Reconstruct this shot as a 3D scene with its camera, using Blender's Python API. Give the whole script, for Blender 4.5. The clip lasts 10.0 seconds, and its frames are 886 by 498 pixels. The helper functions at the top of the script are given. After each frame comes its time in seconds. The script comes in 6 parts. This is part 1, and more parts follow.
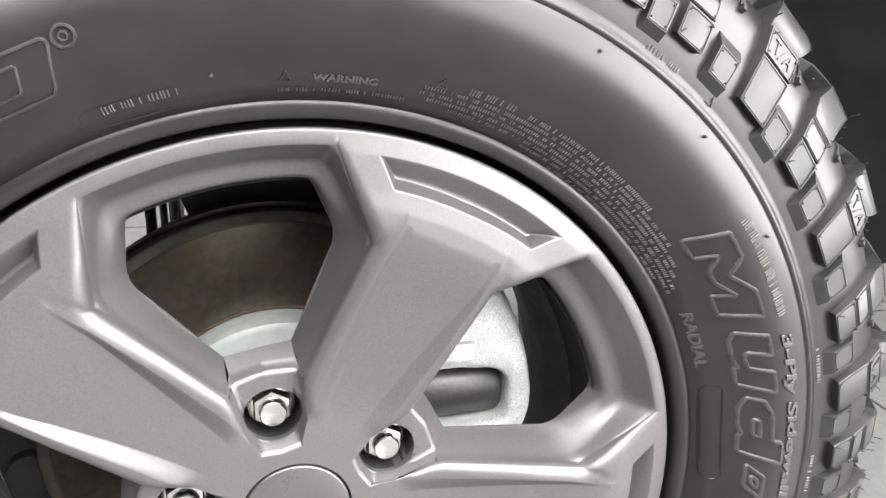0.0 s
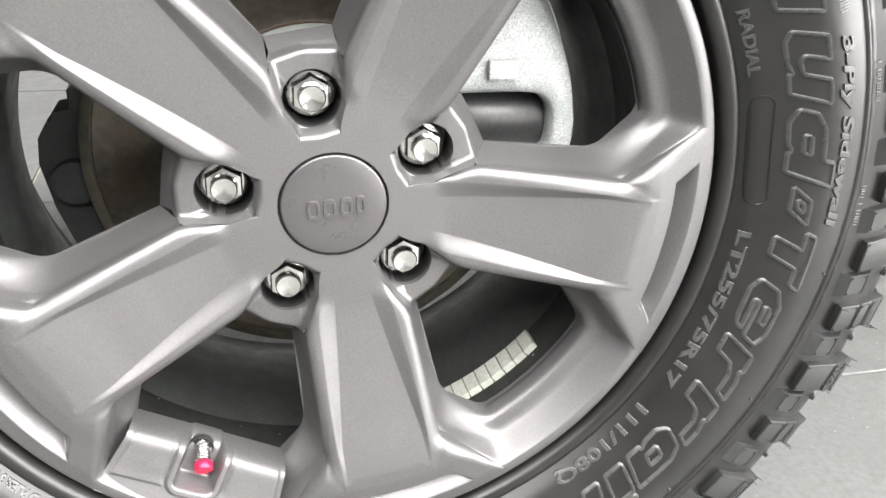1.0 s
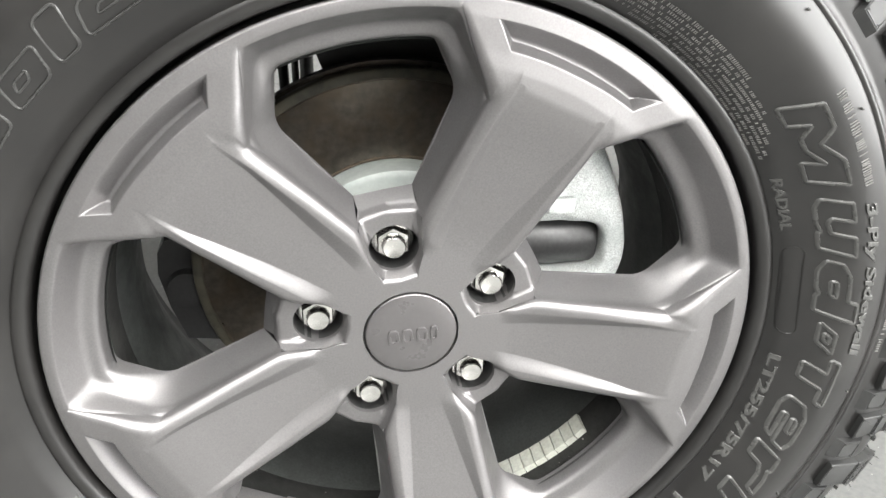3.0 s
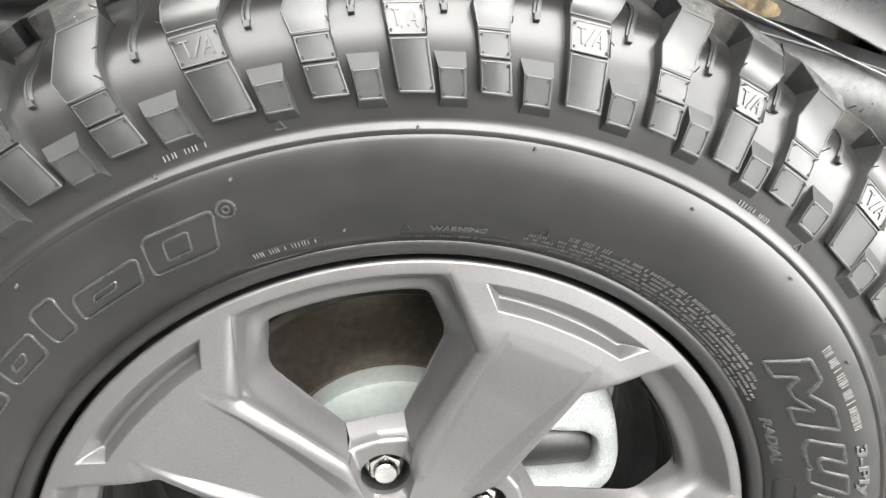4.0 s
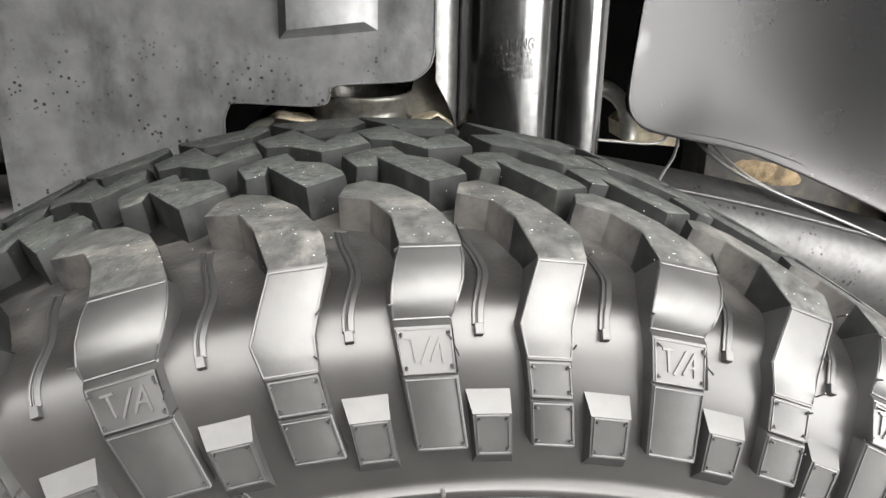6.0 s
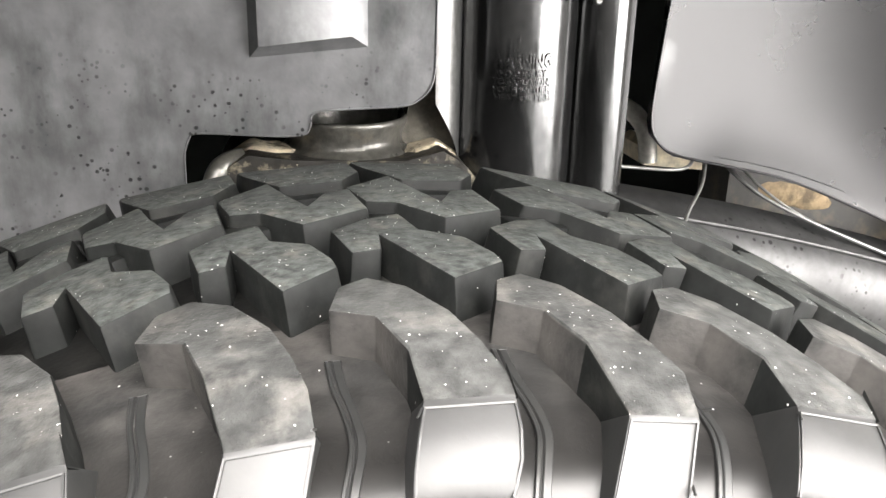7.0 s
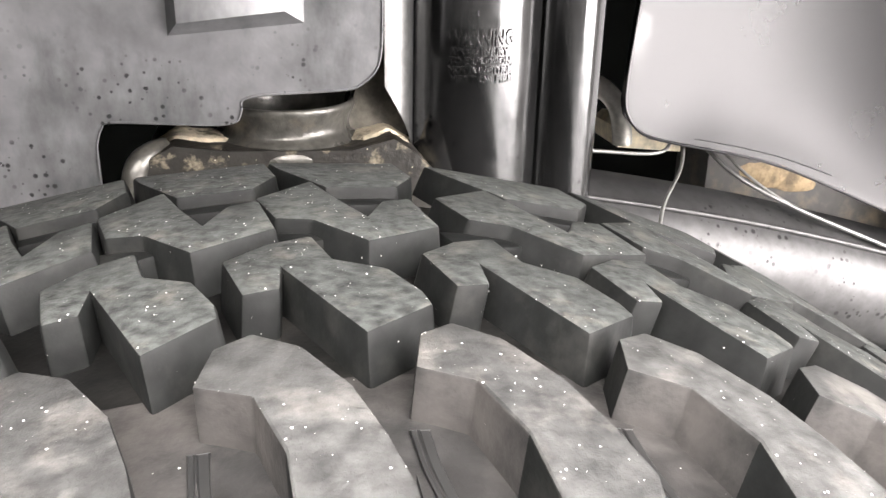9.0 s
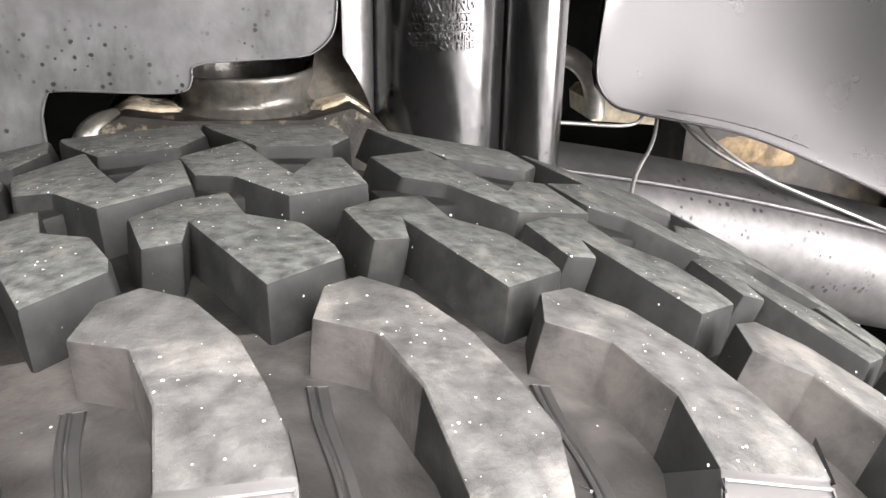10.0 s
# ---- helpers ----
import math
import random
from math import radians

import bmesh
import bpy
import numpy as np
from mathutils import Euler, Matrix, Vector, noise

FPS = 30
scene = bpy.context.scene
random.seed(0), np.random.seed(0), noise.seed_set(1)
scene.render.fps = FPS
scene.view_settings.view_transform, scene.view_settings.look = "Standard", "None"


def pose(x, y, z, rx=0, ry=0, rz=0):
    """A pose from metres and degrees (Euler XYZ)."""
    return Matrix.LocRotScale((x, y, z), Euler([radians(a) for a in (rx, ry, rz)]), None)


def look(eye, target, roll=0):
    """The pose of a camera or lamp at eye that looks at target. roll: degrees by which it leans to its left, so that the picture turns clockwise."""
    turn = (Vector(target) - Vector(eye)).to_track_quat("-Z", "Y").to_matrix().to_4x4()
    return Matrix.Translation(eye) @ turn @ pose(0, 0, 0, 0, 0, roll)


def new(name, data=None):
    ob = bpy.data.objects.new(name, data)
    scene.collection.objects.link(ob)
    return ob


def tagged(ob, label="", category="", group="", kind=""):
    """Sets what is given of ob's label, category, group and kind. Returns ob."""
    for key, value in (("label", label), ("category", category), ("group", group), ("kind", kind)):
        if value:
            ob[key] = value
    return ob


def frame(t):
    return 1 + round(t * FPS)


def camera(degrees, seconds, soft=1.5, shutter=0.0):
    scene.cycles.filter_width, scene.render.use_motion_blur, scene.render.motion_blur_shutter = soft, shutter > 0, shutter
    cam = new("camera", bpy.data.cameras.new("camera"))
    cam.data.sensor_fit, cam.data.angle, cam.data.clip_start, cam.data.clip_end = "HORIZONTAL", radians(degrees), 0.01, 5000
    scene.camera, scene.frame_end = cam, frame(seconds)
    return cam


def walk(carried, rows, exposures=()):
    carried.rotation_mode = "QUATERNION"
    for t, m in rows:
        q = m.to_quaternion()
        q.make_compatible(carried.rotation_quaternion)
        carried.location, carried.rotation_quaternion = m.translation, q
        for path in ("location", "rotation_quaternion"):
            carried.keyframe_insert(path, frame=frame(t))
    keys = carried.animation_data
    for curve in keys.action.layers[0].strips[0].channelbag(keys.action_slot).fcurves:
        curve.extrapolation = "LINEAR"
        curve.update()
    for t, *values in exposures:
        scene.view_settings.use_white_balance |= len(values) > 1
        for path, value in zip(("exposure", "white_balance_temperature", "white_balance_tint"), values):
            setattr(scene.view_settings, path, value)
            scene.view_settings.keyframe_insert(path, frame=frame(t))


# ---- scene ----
cam = camera(54.4, 10.0)
ZC = 0.4065  # height of the axle
PATH = [
    (0, (-0.0438, -0.4417, 0.7345), (0.5001, 1.3495, 0.0304), 1.34),
    (0.2, (-0.0434, -0.4507, 0.7029), (0.4526, 1.3430, -0.0297), 1.59),
    (0.5, (-0.0471, -0.4669, 0.6410), (0.4293, 1.3110, -0.1412), 1.84),
    (1, (-0.0495, -0.4844, 0.6082), (0.3834, 1.2629, -0.2634), 2.23),
    (1.5, (-0.0496, -0.4882, 0.6133), (0.3083, 1.2474, -0.3138), 2.02),
    (2, (-0.0489, -0.4910, 0.6477), (0.2393, 1.2404, -0.3110), 1.19),
    (2.2, (-0.0483, -0.4982, 0.6600), (0.2388, 1.2385, -0.2895), 1.11),
    (3.3, (-0.0635, -0.4965, 0.7817), (0.2261, 1.2194, -0.2041), 1.23),
    (3.5, (-0.0568, -0.4842, 0.8014), (0.2172, 1.2381, -0.1777), 1.16),
    (4, (-0.0380, -0.4527, 0.8575), (0.2128, 1.3246, -0.0246), 1.07),
    (4.5, (-0.0315, -0.4067, 0.8750), (0.2131, 1.4279, 0.1170), 0.96),
    (5, (-0.0356, -0.3674, 0.8858), (0.2465, 1.4873, 0.1929), 1.33),
    (5.2, (-0.0398, -0.3545, 0.8935), (0.2633, 1.4948, 0.1949), 1.70),
    (6.3, (-0.0390, -0.2782, 0.9070), (0.2901, 1.5801, 0.2450), 0.99),
    (6.5, (-0.0378, -0.2583, 0.9106), (0.3016, 1.5968, 0.2449), 1.04),
    (7, (-0.0371, -0.1955, 0.9044), (0.3319, 1.6504, 0.2290), 1.32),
    (7.5, (-0.0147, -0.1731, 0.9115), (0.3735, 1.6681, 0.2339), 1.33),
    (8, (-0.0004, -0.1507, 0.9066), (0.3915, 1.6847, 0.2155), 1.26),
    (8.5, (-0.0073, -0.1396, 0.9004), (0.3945, 1.6850, 0.1866), 1.30),
    (9, (-0.0102, -0.1413, 0.9022), (0.4029, 1.6699, 0.1616), 1.35),
    (9.5, (-0.0006, -0.1391, 0.9013), (0.4187, 1.6597, 0.1340), 1.34),
    (10, (0.0107, -0.1376, 0.8900), (0.4333, 1.6598, 0.1216), 1.10),
]
walk(cam, [(t, look(eye, target, roll)) for t, eye, target, roll in PATH], [(0, 0.2, 6500, 10), (0.5, 0.35, 6500, 10), (1.0, 0.2, 6500, 10), (2.2, 0.0, 6500, 9), (3.5, 0.3, 6500, 9), (4.5, 0.38, 6550, 9), (5.0, 0.25, 6600, 9), (6.5, 0.42, 6650, 10), (8, 0.92, 6700, 15), (10, 0.95, 6700, 16)])

# ---- world and light ----
world = bpy.data.worlds.new("world")
scene.world = world
world.use_nodes = True
world.node_tree.nodes["Background"].inputs[0].default_value = (0.9, 0.95, 1.0, 1)
world.node_tree.nodes["Background"].inputs[1].default_value = 0.012


def area(name, eye, target, sx, sy, power, colour=(1, 1, 1)):
    data = bpy.data.lights.new(name, "AREA")
    data.shape, data.size, data.size_y, data.energy, data.color = "RECTANGLE", sx, sy, power, colour
    ob = new(name, data)
    ob.matrix_world = look(eye, target)
    return ob


area("ceiling_light", (1.55, -1.65, 2.75), (1.55, -1.65, 0), 3.1, 2.3, 390, (1.0, 0.985, 0.965))
area("ceiling_light", (-1.35, -1.65, 2.75), (-1.35, -1.65, 0), 2.6, 2.3, 225, (1.0, 0.985, 0.965))
area("ceiling_light", (0.8, -3.7, 3.2), (0.8, -3.6, 0), 4.8, 1.2, 360, (1.0, 0.98, 0.96))
area("ceiling_light", (0.0, 3.4, 3.2), (0.0, 3.3, 0), 5.0, 0.6, 450, (1.0, 0.98, 0.96))
area("door_light", (3.44, -2.5, 1.27), (0.0, -2.5, 1.2), 3.8, 2.4, 480, (1.0, 0.99, 0.98))
area("window_light", (2.8, -4.94, 1.65), (2.6, 0, 1.4), 1.1, 1.8, 105, (1.0, 0.99, 0.98))
area("window_light", (-3.94, -1.8, 1.6), (0.0, -1.5, 1.0), 2.4, 1.6, 8, (0.95, 0.98, 1.0))

# ---- materials ----


def mat(name, colour, rough=0.5, metal=0.0, grain=0.0, grain_scale=400, stain=None, stain_scale=12, stain_amount=0.5,
        bump=0.0, bump_scale=300, coat=0.0, spec=0.5, rough_var=0.08, rand=0.0, specks=None, specks_scale=500, specks_size=0.12, specks_share=0.25, specks_patch=0.0, specks_below=None,
        stain_lo=0.45, stain_hi=0.65, stain_stretch=1.0):
    """A surface with fine grain, larger stains, optional specks and fine relief."""
    m = bpy.data.materials.new(name)
    m.use_nodes = True
    nt = m.node_tree
    b = nt.nodes["Principled BSDF"]
    link = nt.links.new
    co = nt.nodes.new("ShaderNodeTexCoord").outputs["Object"]
    if rand:
        # Each of the repeated pieces takes its own stretch of the pattern.
        shift = nt.nodes.new("ShaderNodeVectorMath")
        shift.operation = "MULTIPLY_ADD"
        link(nt.nodes.new("ShaderNodeObjectInfo").outputs["Random"], shift.inputs[0])
        shift.inputs[1].default_value = (7.3, 3.1, 5.7)
        link(co, shift.inputs[2])
        co = shift.outputs[0]

    def noise_tex(scale, detail=4.0, rough_n=0.55, stretch=1.0):
        n = nt.nodes.new("ShaderNodeTexNoise")
        n.inputs["Scale"].default_value, n.inputs["Detail"].default_value, n.inputs["Roughness"].default_value = scale, detail, rough_n
        if stretch != 1.0:
            mp = nt.nodes.new("ShaderNodeMapping")
            mp.inputs["Scale"].default_value = (1, 1, stretch)
            link(co, mp.inputs["Vector"])
            link(mp.outputs[0], n.inputs["Vector"])
        else:
            link(co, n.inputs["Vector"])
        return n.outputs["Fac"]

    def remap(v, a, c, lo=0.0, hi=1.0):
        n = nt.nodes.new("ShaderNodeMapRange")
        for i, x in enumerate((a, c, lo, hi)):
            n.inputs[i + 1].default_value = x
        link(v, n.inputs[0])
        return n.outputs[0]

    def mix(fac, a, c):
        n = nt.nodes.new("ShaderNodeMix")
        n.data_type = "RGBA"
        link(fac, n.inputs[0])
        for sock, val in ((n.inputs[6], a), (n.inputs[7], c)):
            if isinstance(val, tuple):
                sock.default_value = (*val, 1)
            else:
                link(val, sock)
        return n.outputs[2]

    out = tuple(colour)
    if grain:
        lo, hi = tuple(c * (1 - grain) for c in colour), tuple(min(1, c * (1 + grain)) for c in colour)
        out = mix(remap(noise_tex(grain_scale), 0.3, 0.7), lo, hi)
    if rand:
        oi = nt.nodes.new("ShaderNodeObjectInfo").outputs["Random"]
        hsv = nt.nodes.new("ShaderNodeHueSaturation")
        link(remap(oi, 0, 1, 1 - rand, 1 + rand), hsv.inputs["Value"])
        if isinstance(out, tuple):
            hsv.inputs["Color"].default_value = (*out, 1)
        else:
            link(out, hsv.inputs["Color"])
        out = hsv.outputs[0]
    stain_mask = None
    if stain:
        stain_mask = remap(noise_tex(stain_scale, 8.0, 0.65, stain_stretch), stain_lo, stain_hi, 0, stain_amount)
        out = mix(stain_mask, out, stain)
    speck_mask = None
    if specks:
        v = nt.nodes.new("ShaderNodeTexVoronoi")
        v.inputs["Scale"].default_value = specks_scale
        link(co, v.inputs["Vector"])
        some = nt.nodes.new("ShaderNodeSeparateColor")
        link(v.outputs["Color"], some.inputs[0])
        power = nt.nodes.new("ShaderNodeMath")
        power.operation = "POWER"
        power.inputs[1].default_value = 3.0
        link(some.outputs[1], power.inputs[0])
        size = remap(power.outputs[0], 0, 1, 0.22, 1.4)
        div = nt.nodes.new("ShaderNodeMath")
        div.operation = "DIVIDE"
        link(v.outputs["Distance"], div.inputs[0])
        link(size, div.inputs[1])
        near = remap(div.outputs[0], specks_size, specks_size * 0.5)
        few = remap(some.outputs[0], 1 - specks_share, 1.02 - specks_share)
        mul = nt.nodes.new("ShaderNodeMath")
        mul.operation = "MULTIPLY"
        link(near, mul.inputs[0])
        link(few, mul.inputs[1])
        speck_mask = mul.outputs[0]
        if specks_patch:
            mul = nt.nodes.new("ShaderNodeMath")
            mul.operation = "MULTIPLY"
            link(speck_mask, mul.inputs[0])
            link(remap(noise_tex(specks_patch, 2.0), 0.46, 0.56), mul.inputs[1])
            speck_mask = mul.outputs[0]
        if specks_below:
            sep = nt.nodes.new("ShaderNodeSeparateXYZ")
            link(co, sep.inputs[0])
            mul = nt.nodes.new("ShaderNodeMath")
            mul.operation = "MULTIPLY"
            link(speck_mask, mul.inputs[0])
            link(remap(sep.outputs[2], specks_below[0], specks_below[1]), mul.inputs[1])
            speck_mask = mul.outputs[0]
        out = mix(speck_mask, out, specks)
    if isinstance(out, tuple):
        b.inputs["Base Color"].default_value = (*out, 1)
    else:
        link(out, b.inputs["Base Color"])
    rv = remap(noise_tex(grain_scale * 0.13 + 9, 5.0), 0.3, 0.7, max(0.02, rough - rough_var), min(1, rough + rough_var))
    link(rv, b.inputs["Roughness"])
    b.inputs["Metallic"].default_value = metal
    b.inputs["Coat Weight"].default_value = coat
    b.inputs["Coat Roughness"].default_value = 0.15
    b.inputs["Specular IOR Level"].default_value = spec
    if bump:
        bn = nt.nodes.new("ShaderNodeBump")
        bn.inputs["Strength"].default_value = 1.0
        bn.inputs["Distance"].default_value = bump
        link(noise_tex(bump_scale, 3.0), bn.inputs["Height"])
        link(bn.outputs[0], b.inputs["Normal"])
    return m


RUBBER = mat("rubber_sidewall", (0.0080, 0.0077, 0.0074), 0.33, grain=0.25, grain_scale=60, stain=(0.015, 0.0143, 0.0135), stain_scale=9, stain_amount=0.6, bump=0.00002, bump_scale=500, rough_var=0.05, spec=0.5)
TREAD = mat("rubber_tread", (0.0100, 0.0103, 0.0101), 0.46, grain=0.25, grain_scale=200, stain=(0.030, 0.029, 0.027), stain_scale=45, stain_amount=0.45, stain_lo=0.5, stain_hi=0.75, bump=0.00003, bump_scale=700, rand=0.10, rough_var=0.06, spec=0.75)
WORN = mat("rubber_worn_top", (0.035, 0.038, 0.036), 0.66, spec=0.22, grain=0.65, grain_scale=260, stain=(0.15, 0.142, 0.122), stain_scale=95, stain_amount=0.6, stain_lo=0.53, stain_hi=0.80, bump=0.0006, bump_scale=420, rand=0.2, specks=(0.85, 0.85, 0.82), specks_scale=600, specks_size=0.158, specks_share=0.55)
# Dusty shoulder tops, coloured paler too for the light the inner rows lack.
CAKED_LIT = mat("rubber_dusty_lit_top", (0.044, 0.045, 0.0435), 0.62, spec=0.22, grain=0.50, grain_scale=160, stain=(0.19, 0.180, 0.165), stain_scale=48, stain_amount=0.7, stain_lo=0.52, stain_hi=0.82, bump=0.0005, bump_scale=460, rand=0.2, specks=(0.85, 0.85, 0.82), specks_scale=600, specks_size=0.158, specks_share=0.5)
# Dusty sides, darkened below the tread rubber for the shade between blocks.
DUSTY_SHADED = mat("rubber_dusty_shaded_side", (0.0078, 0.0084, 0.0081), 0.58, spec=0.13, grain=0.35, grain_scale=130, stain=(0.034, 0.034, 0.031), stain_scale=50, stain_amount=0.6, stain_lo=0.52, stain_hi=0.78, bump=0.0001, bump_scale=500, rand=0.15, rough_var=0.08, specks=(0.6, 0.6, 0.57), specks_scale=420, specks_size=0.14, specks_share=0.12)
# Darker than clean rubber: the shade between inner blocks, put into the colour.
GROOVE_SHADE = mat("rubber_dusty_shaded_groove", (0.0045, 0.0046, 0.0044), 0.50, spec=0.14, grain=0.35, grain_scale=90, stain=(0.028, 0.027, 0.025), stain_scale=40, stain_amount=0.7, stain_lo=0.45, stain_hi=0.75, bump=0.0001, bump_scale=400, rough_var=0.1, specks=(0.6, 0.6, 0.57), specks_scale=420, specks_size=0.14, specks_share=0.10)
# Silt, coloured paler still for the light on shoulder grooves and walls.
LIT_SILT = mat("lit_silt", (0.021, 0.0208, 0.0202), 0.6, spec=0.2, grain=0.4, grain_scale=120, stain=(0.062, 0.058, 0.054), stain_scale=30, stain_amount=0.8, stain_lo=0.44, stain_hi=0.74, bump=0.0002, bump_scale=500, specks=(0.6, 0.6, 0.57), specks_scale=420, specks_size=0.14, specks_share=0.16)
# Base lightened to stand in for lamplight caught on the letters' edges.
LETTER = mat("rubber_lettering_lit", (0.042, 0.042, 0.040), 0.29, grain=0.2, grain_scale=200)
MARK = mat("rubber_mark", (0.026, 0.026, 0.025), 0.28, grain=0.2, grain_scale=200)
# Paler than the sidewall: the light that small raised bars catch, put into colour.
PRINT = mat("lit_small_print", (0.105, 0.104, 0.100), 0.42, grain=0.3, grain_scale=300)
PAINT = mat("wheel_paint", (0.146, 0.142, 0.1425), 0.42, metal=0.72, grain=0.11, grain_scale=800, coat=0.05, rough_var=0.04, stain=(0.145, 0.140, 0.140), stain_scale=25, stain_amount=0.4)
BARREL = mat("barrel_paint", (0.040, 0.043, 0.041), 0.45, metal=0.3, grain=0.25, grain_scale=500, stain=(0.02, 0.02, 0.019), stain_scale=30)
CHROME = mat("chrome", (0.62, 0.61, 0.59), 0.17, metal=1.0, grain=0.05, rough_var=0.05)
CAPM = mat("cap_paint", (0.120, 0.115, 0.116), 0.30, metal=0.7, grain=0.04, grain_scale=350, rough_var=0.04)
RED = mat("red_anodised", (0.55, 0.01, 0.05), 0.35, metal=0.3, grain=0.1)
BLACK = mat("black_plastic", (0.018, 0.018, 0.018), 0.5, grain=0.2)
HOLE = mat("dark_socket", (0.025, 0.025, 0.025), 0.45, metal=0.3, grain=0.2)
LEAD = mat("weight_metal", (0.42, 0.43, 0.38), 0.45, metal=0.3, grain=0.15, grain_scale=300, rand=0.08, stain=(0.3, 0.3, 0.26), stain_scale=60)
DISC = mat("disc_steel", (0.100, 0.088, 0.073), 0.34, metal=0.75, grain=0.25, grain_scale=150, stain=(0.10, 0.075, 0.05), stain_scale=30, stain_amount=0.7)
HAT = mat("disc_hat", (0.36, 0.39, 0.37), 0.5, metal=0.2, grain=0.08, grain_scale=200)
CAST = mat("cast_aluminium", (0.50, 0.52, 0.51), 0.40, metal=0.2, grain=0.4, grain_scale=900, bump=0.0006, bump_scale=900, stain=(0.30, 0.33, 0.32), stain_scale=50, specks=(0.22, 0.24, 0.235), specks_scale=800, specks_size=0.30, specks_share=0.3)
PLATE = mat("plate_paint", (0.160, 0.162, 0.165), 0.40, metal=0.40, grain=0.30, grain_scale=34, stain=(0.026, 0.031, 0.030), stain_scale=10, stain_amount=0.85, stain_lo=0.49, stain_hi=0.66, stain_stretch=0.45, bump=0.0004, bump_scale=60, specks=(0.018, 0.019, 0.019), specks_scale=330, specks_size=0.40, specks_share=0.66, specks_patch=26, specks_below=(0.022, -0.012))
SHOCK = mat("shock_paint", (0.080, 0.081, 0.081), 0.17, metal=0.9, grain=0.15, grain_scale=200, specks=(0.02, 0.02, 0.02), specks_scale=240, specks_size=0.36, specks_share=0.45, specks_below=(0.215, 0.175))
RUST = mat("rusty_bracket", (0.014, 0.0128, 0.0105), 0.55, metal=0.0, spec=0.4, grain=0.45, grain_scale=120, stain=(0.24, 0.21, 0.15), stain_scale=70, stain_amount=0.85, stain_lo=0.55, stain_hi=0.68, specks=(0.7, 0.66, 0.5), specks_scale=520, specks_size=0.16, specks_share=0.3, specks_patch=45, bump=0.0012, bump_scale=130)
WETSTEEL = mat("oily_steel", (0.085, 0.083, 0.074), 0.30, metal=0.4, grain=0.35, grain_scale=140, stain=(0.16, 0.14, 0.11), stain_scale=45, stain_amount=0.7, stain_lo=0.55, stain_hi=0.68, bump=0.0006, bump_scale=160)
LINER = mat("liner_plastic", (0.0042, 0.0042, 0.0054), 0.28, grain=0.10, grain_scale=30, stain=(0.007, 0.007, 0.009), stain_scale=5, stain_amount=0.5, spec=0.50, rough_var=0.012)
TUBE = mat("axle_tube", (0.068, 0.068, 0.068), 0.46, metal=0.7, grain=0.2, grain_scale=100, specks=(0.012, 0.012, 0.012), specks_scale=200, specks_size=0.46, specks_share=0.75, specks_patch=18)
FLOOR = mat("floor_tile", (0.125, 0.127, 0.123), 0.45, grain=0.15, grain_scale=120, stain=(0.105, 0.107, 0.103), stain_scale=6, stain_amount=0.5, rand=0.05, bump=0.0003, bump_scale=250, specks=(0.30, 0.30, 0.29), specks_scale=160, specks_size=0.2)
JOINT = mat("floor_joint", (0.55, 0.50, 0.40), 0.8, grain=0.2, grain_scale=200)
WALLM = mat("wall_paint", (0.28, 0.278, 0.27), 0.7, grain=0.04, grain_scale=30)
SOUTHM = mat("dark_wall_paint", (0.035, 0.035, 0.035), 0.7, grain=0.08, grain_scale=30)
GREYM = mat("grey_wall_paint", (0.085, 0.085, 0.083), 0.7, grain=0.08, grain_scale=30)
# Near black: the lack of light under the car, put into the colour.
DARK = mat("unlit_black", (0.0028, 0.0034, 0.0030), 0.8, grain=0.4, grain_scale=25, spec=0.05)
WIRE = mat("wire_sleeve", (0.20, 0.20, 0.19), 0.38, metal=0.5, grain=0.2, grain_scale=300)
YELLOW = mat("yellow_plastic", (0.60, 0.52, 0.22), 0.5, grain=0.1)
STEEL = mat("steel_part", (0.19, 0.19, 0.186), 0.4, metal=0.8, grain=0.2, grain_scale=150)

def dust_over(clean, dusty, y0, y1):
    """The dusty surface, paled for light too, which thins out unevenly to the clean one across the tyre's depth from y1
    to y0.
    """
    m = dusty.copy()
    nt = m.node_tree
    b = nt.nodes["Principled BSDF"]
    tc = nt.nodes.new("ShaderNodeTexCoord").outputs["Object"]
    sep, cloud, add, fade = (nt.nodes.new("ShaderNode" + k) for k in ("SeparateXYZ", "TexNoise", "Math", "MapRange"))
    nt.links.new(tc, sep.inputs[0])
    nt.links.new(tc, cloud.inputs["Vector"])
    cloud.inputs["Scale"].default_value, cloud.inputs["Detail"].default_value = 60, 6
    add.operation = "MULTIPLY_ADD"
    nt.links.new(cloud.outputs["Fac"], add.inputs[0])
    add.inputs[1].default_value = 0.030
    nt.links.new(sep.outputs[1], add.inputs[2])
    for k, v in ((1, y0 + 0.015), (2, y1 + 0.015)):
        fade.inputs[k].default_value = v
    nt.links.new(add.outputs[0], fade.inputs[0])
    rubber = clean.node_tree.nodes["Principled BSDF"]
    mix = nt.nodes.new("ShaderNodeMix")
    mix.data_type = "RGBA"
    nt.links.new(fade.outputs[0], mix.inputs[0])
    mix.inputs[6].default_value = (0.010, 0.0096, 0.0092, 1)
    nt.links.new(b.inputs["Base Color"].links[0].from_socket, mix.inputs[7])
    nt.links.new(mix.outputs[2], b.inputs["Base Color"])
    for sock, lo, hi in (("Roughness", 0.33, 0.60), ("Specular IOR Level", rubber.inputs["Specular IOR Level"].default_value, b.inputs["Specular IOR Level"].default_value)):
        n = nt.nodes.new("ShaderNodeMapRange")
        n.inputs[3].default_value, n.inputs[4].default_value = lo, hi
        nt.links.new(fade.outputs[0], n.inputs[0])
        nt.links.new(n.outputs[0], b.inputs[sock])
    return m


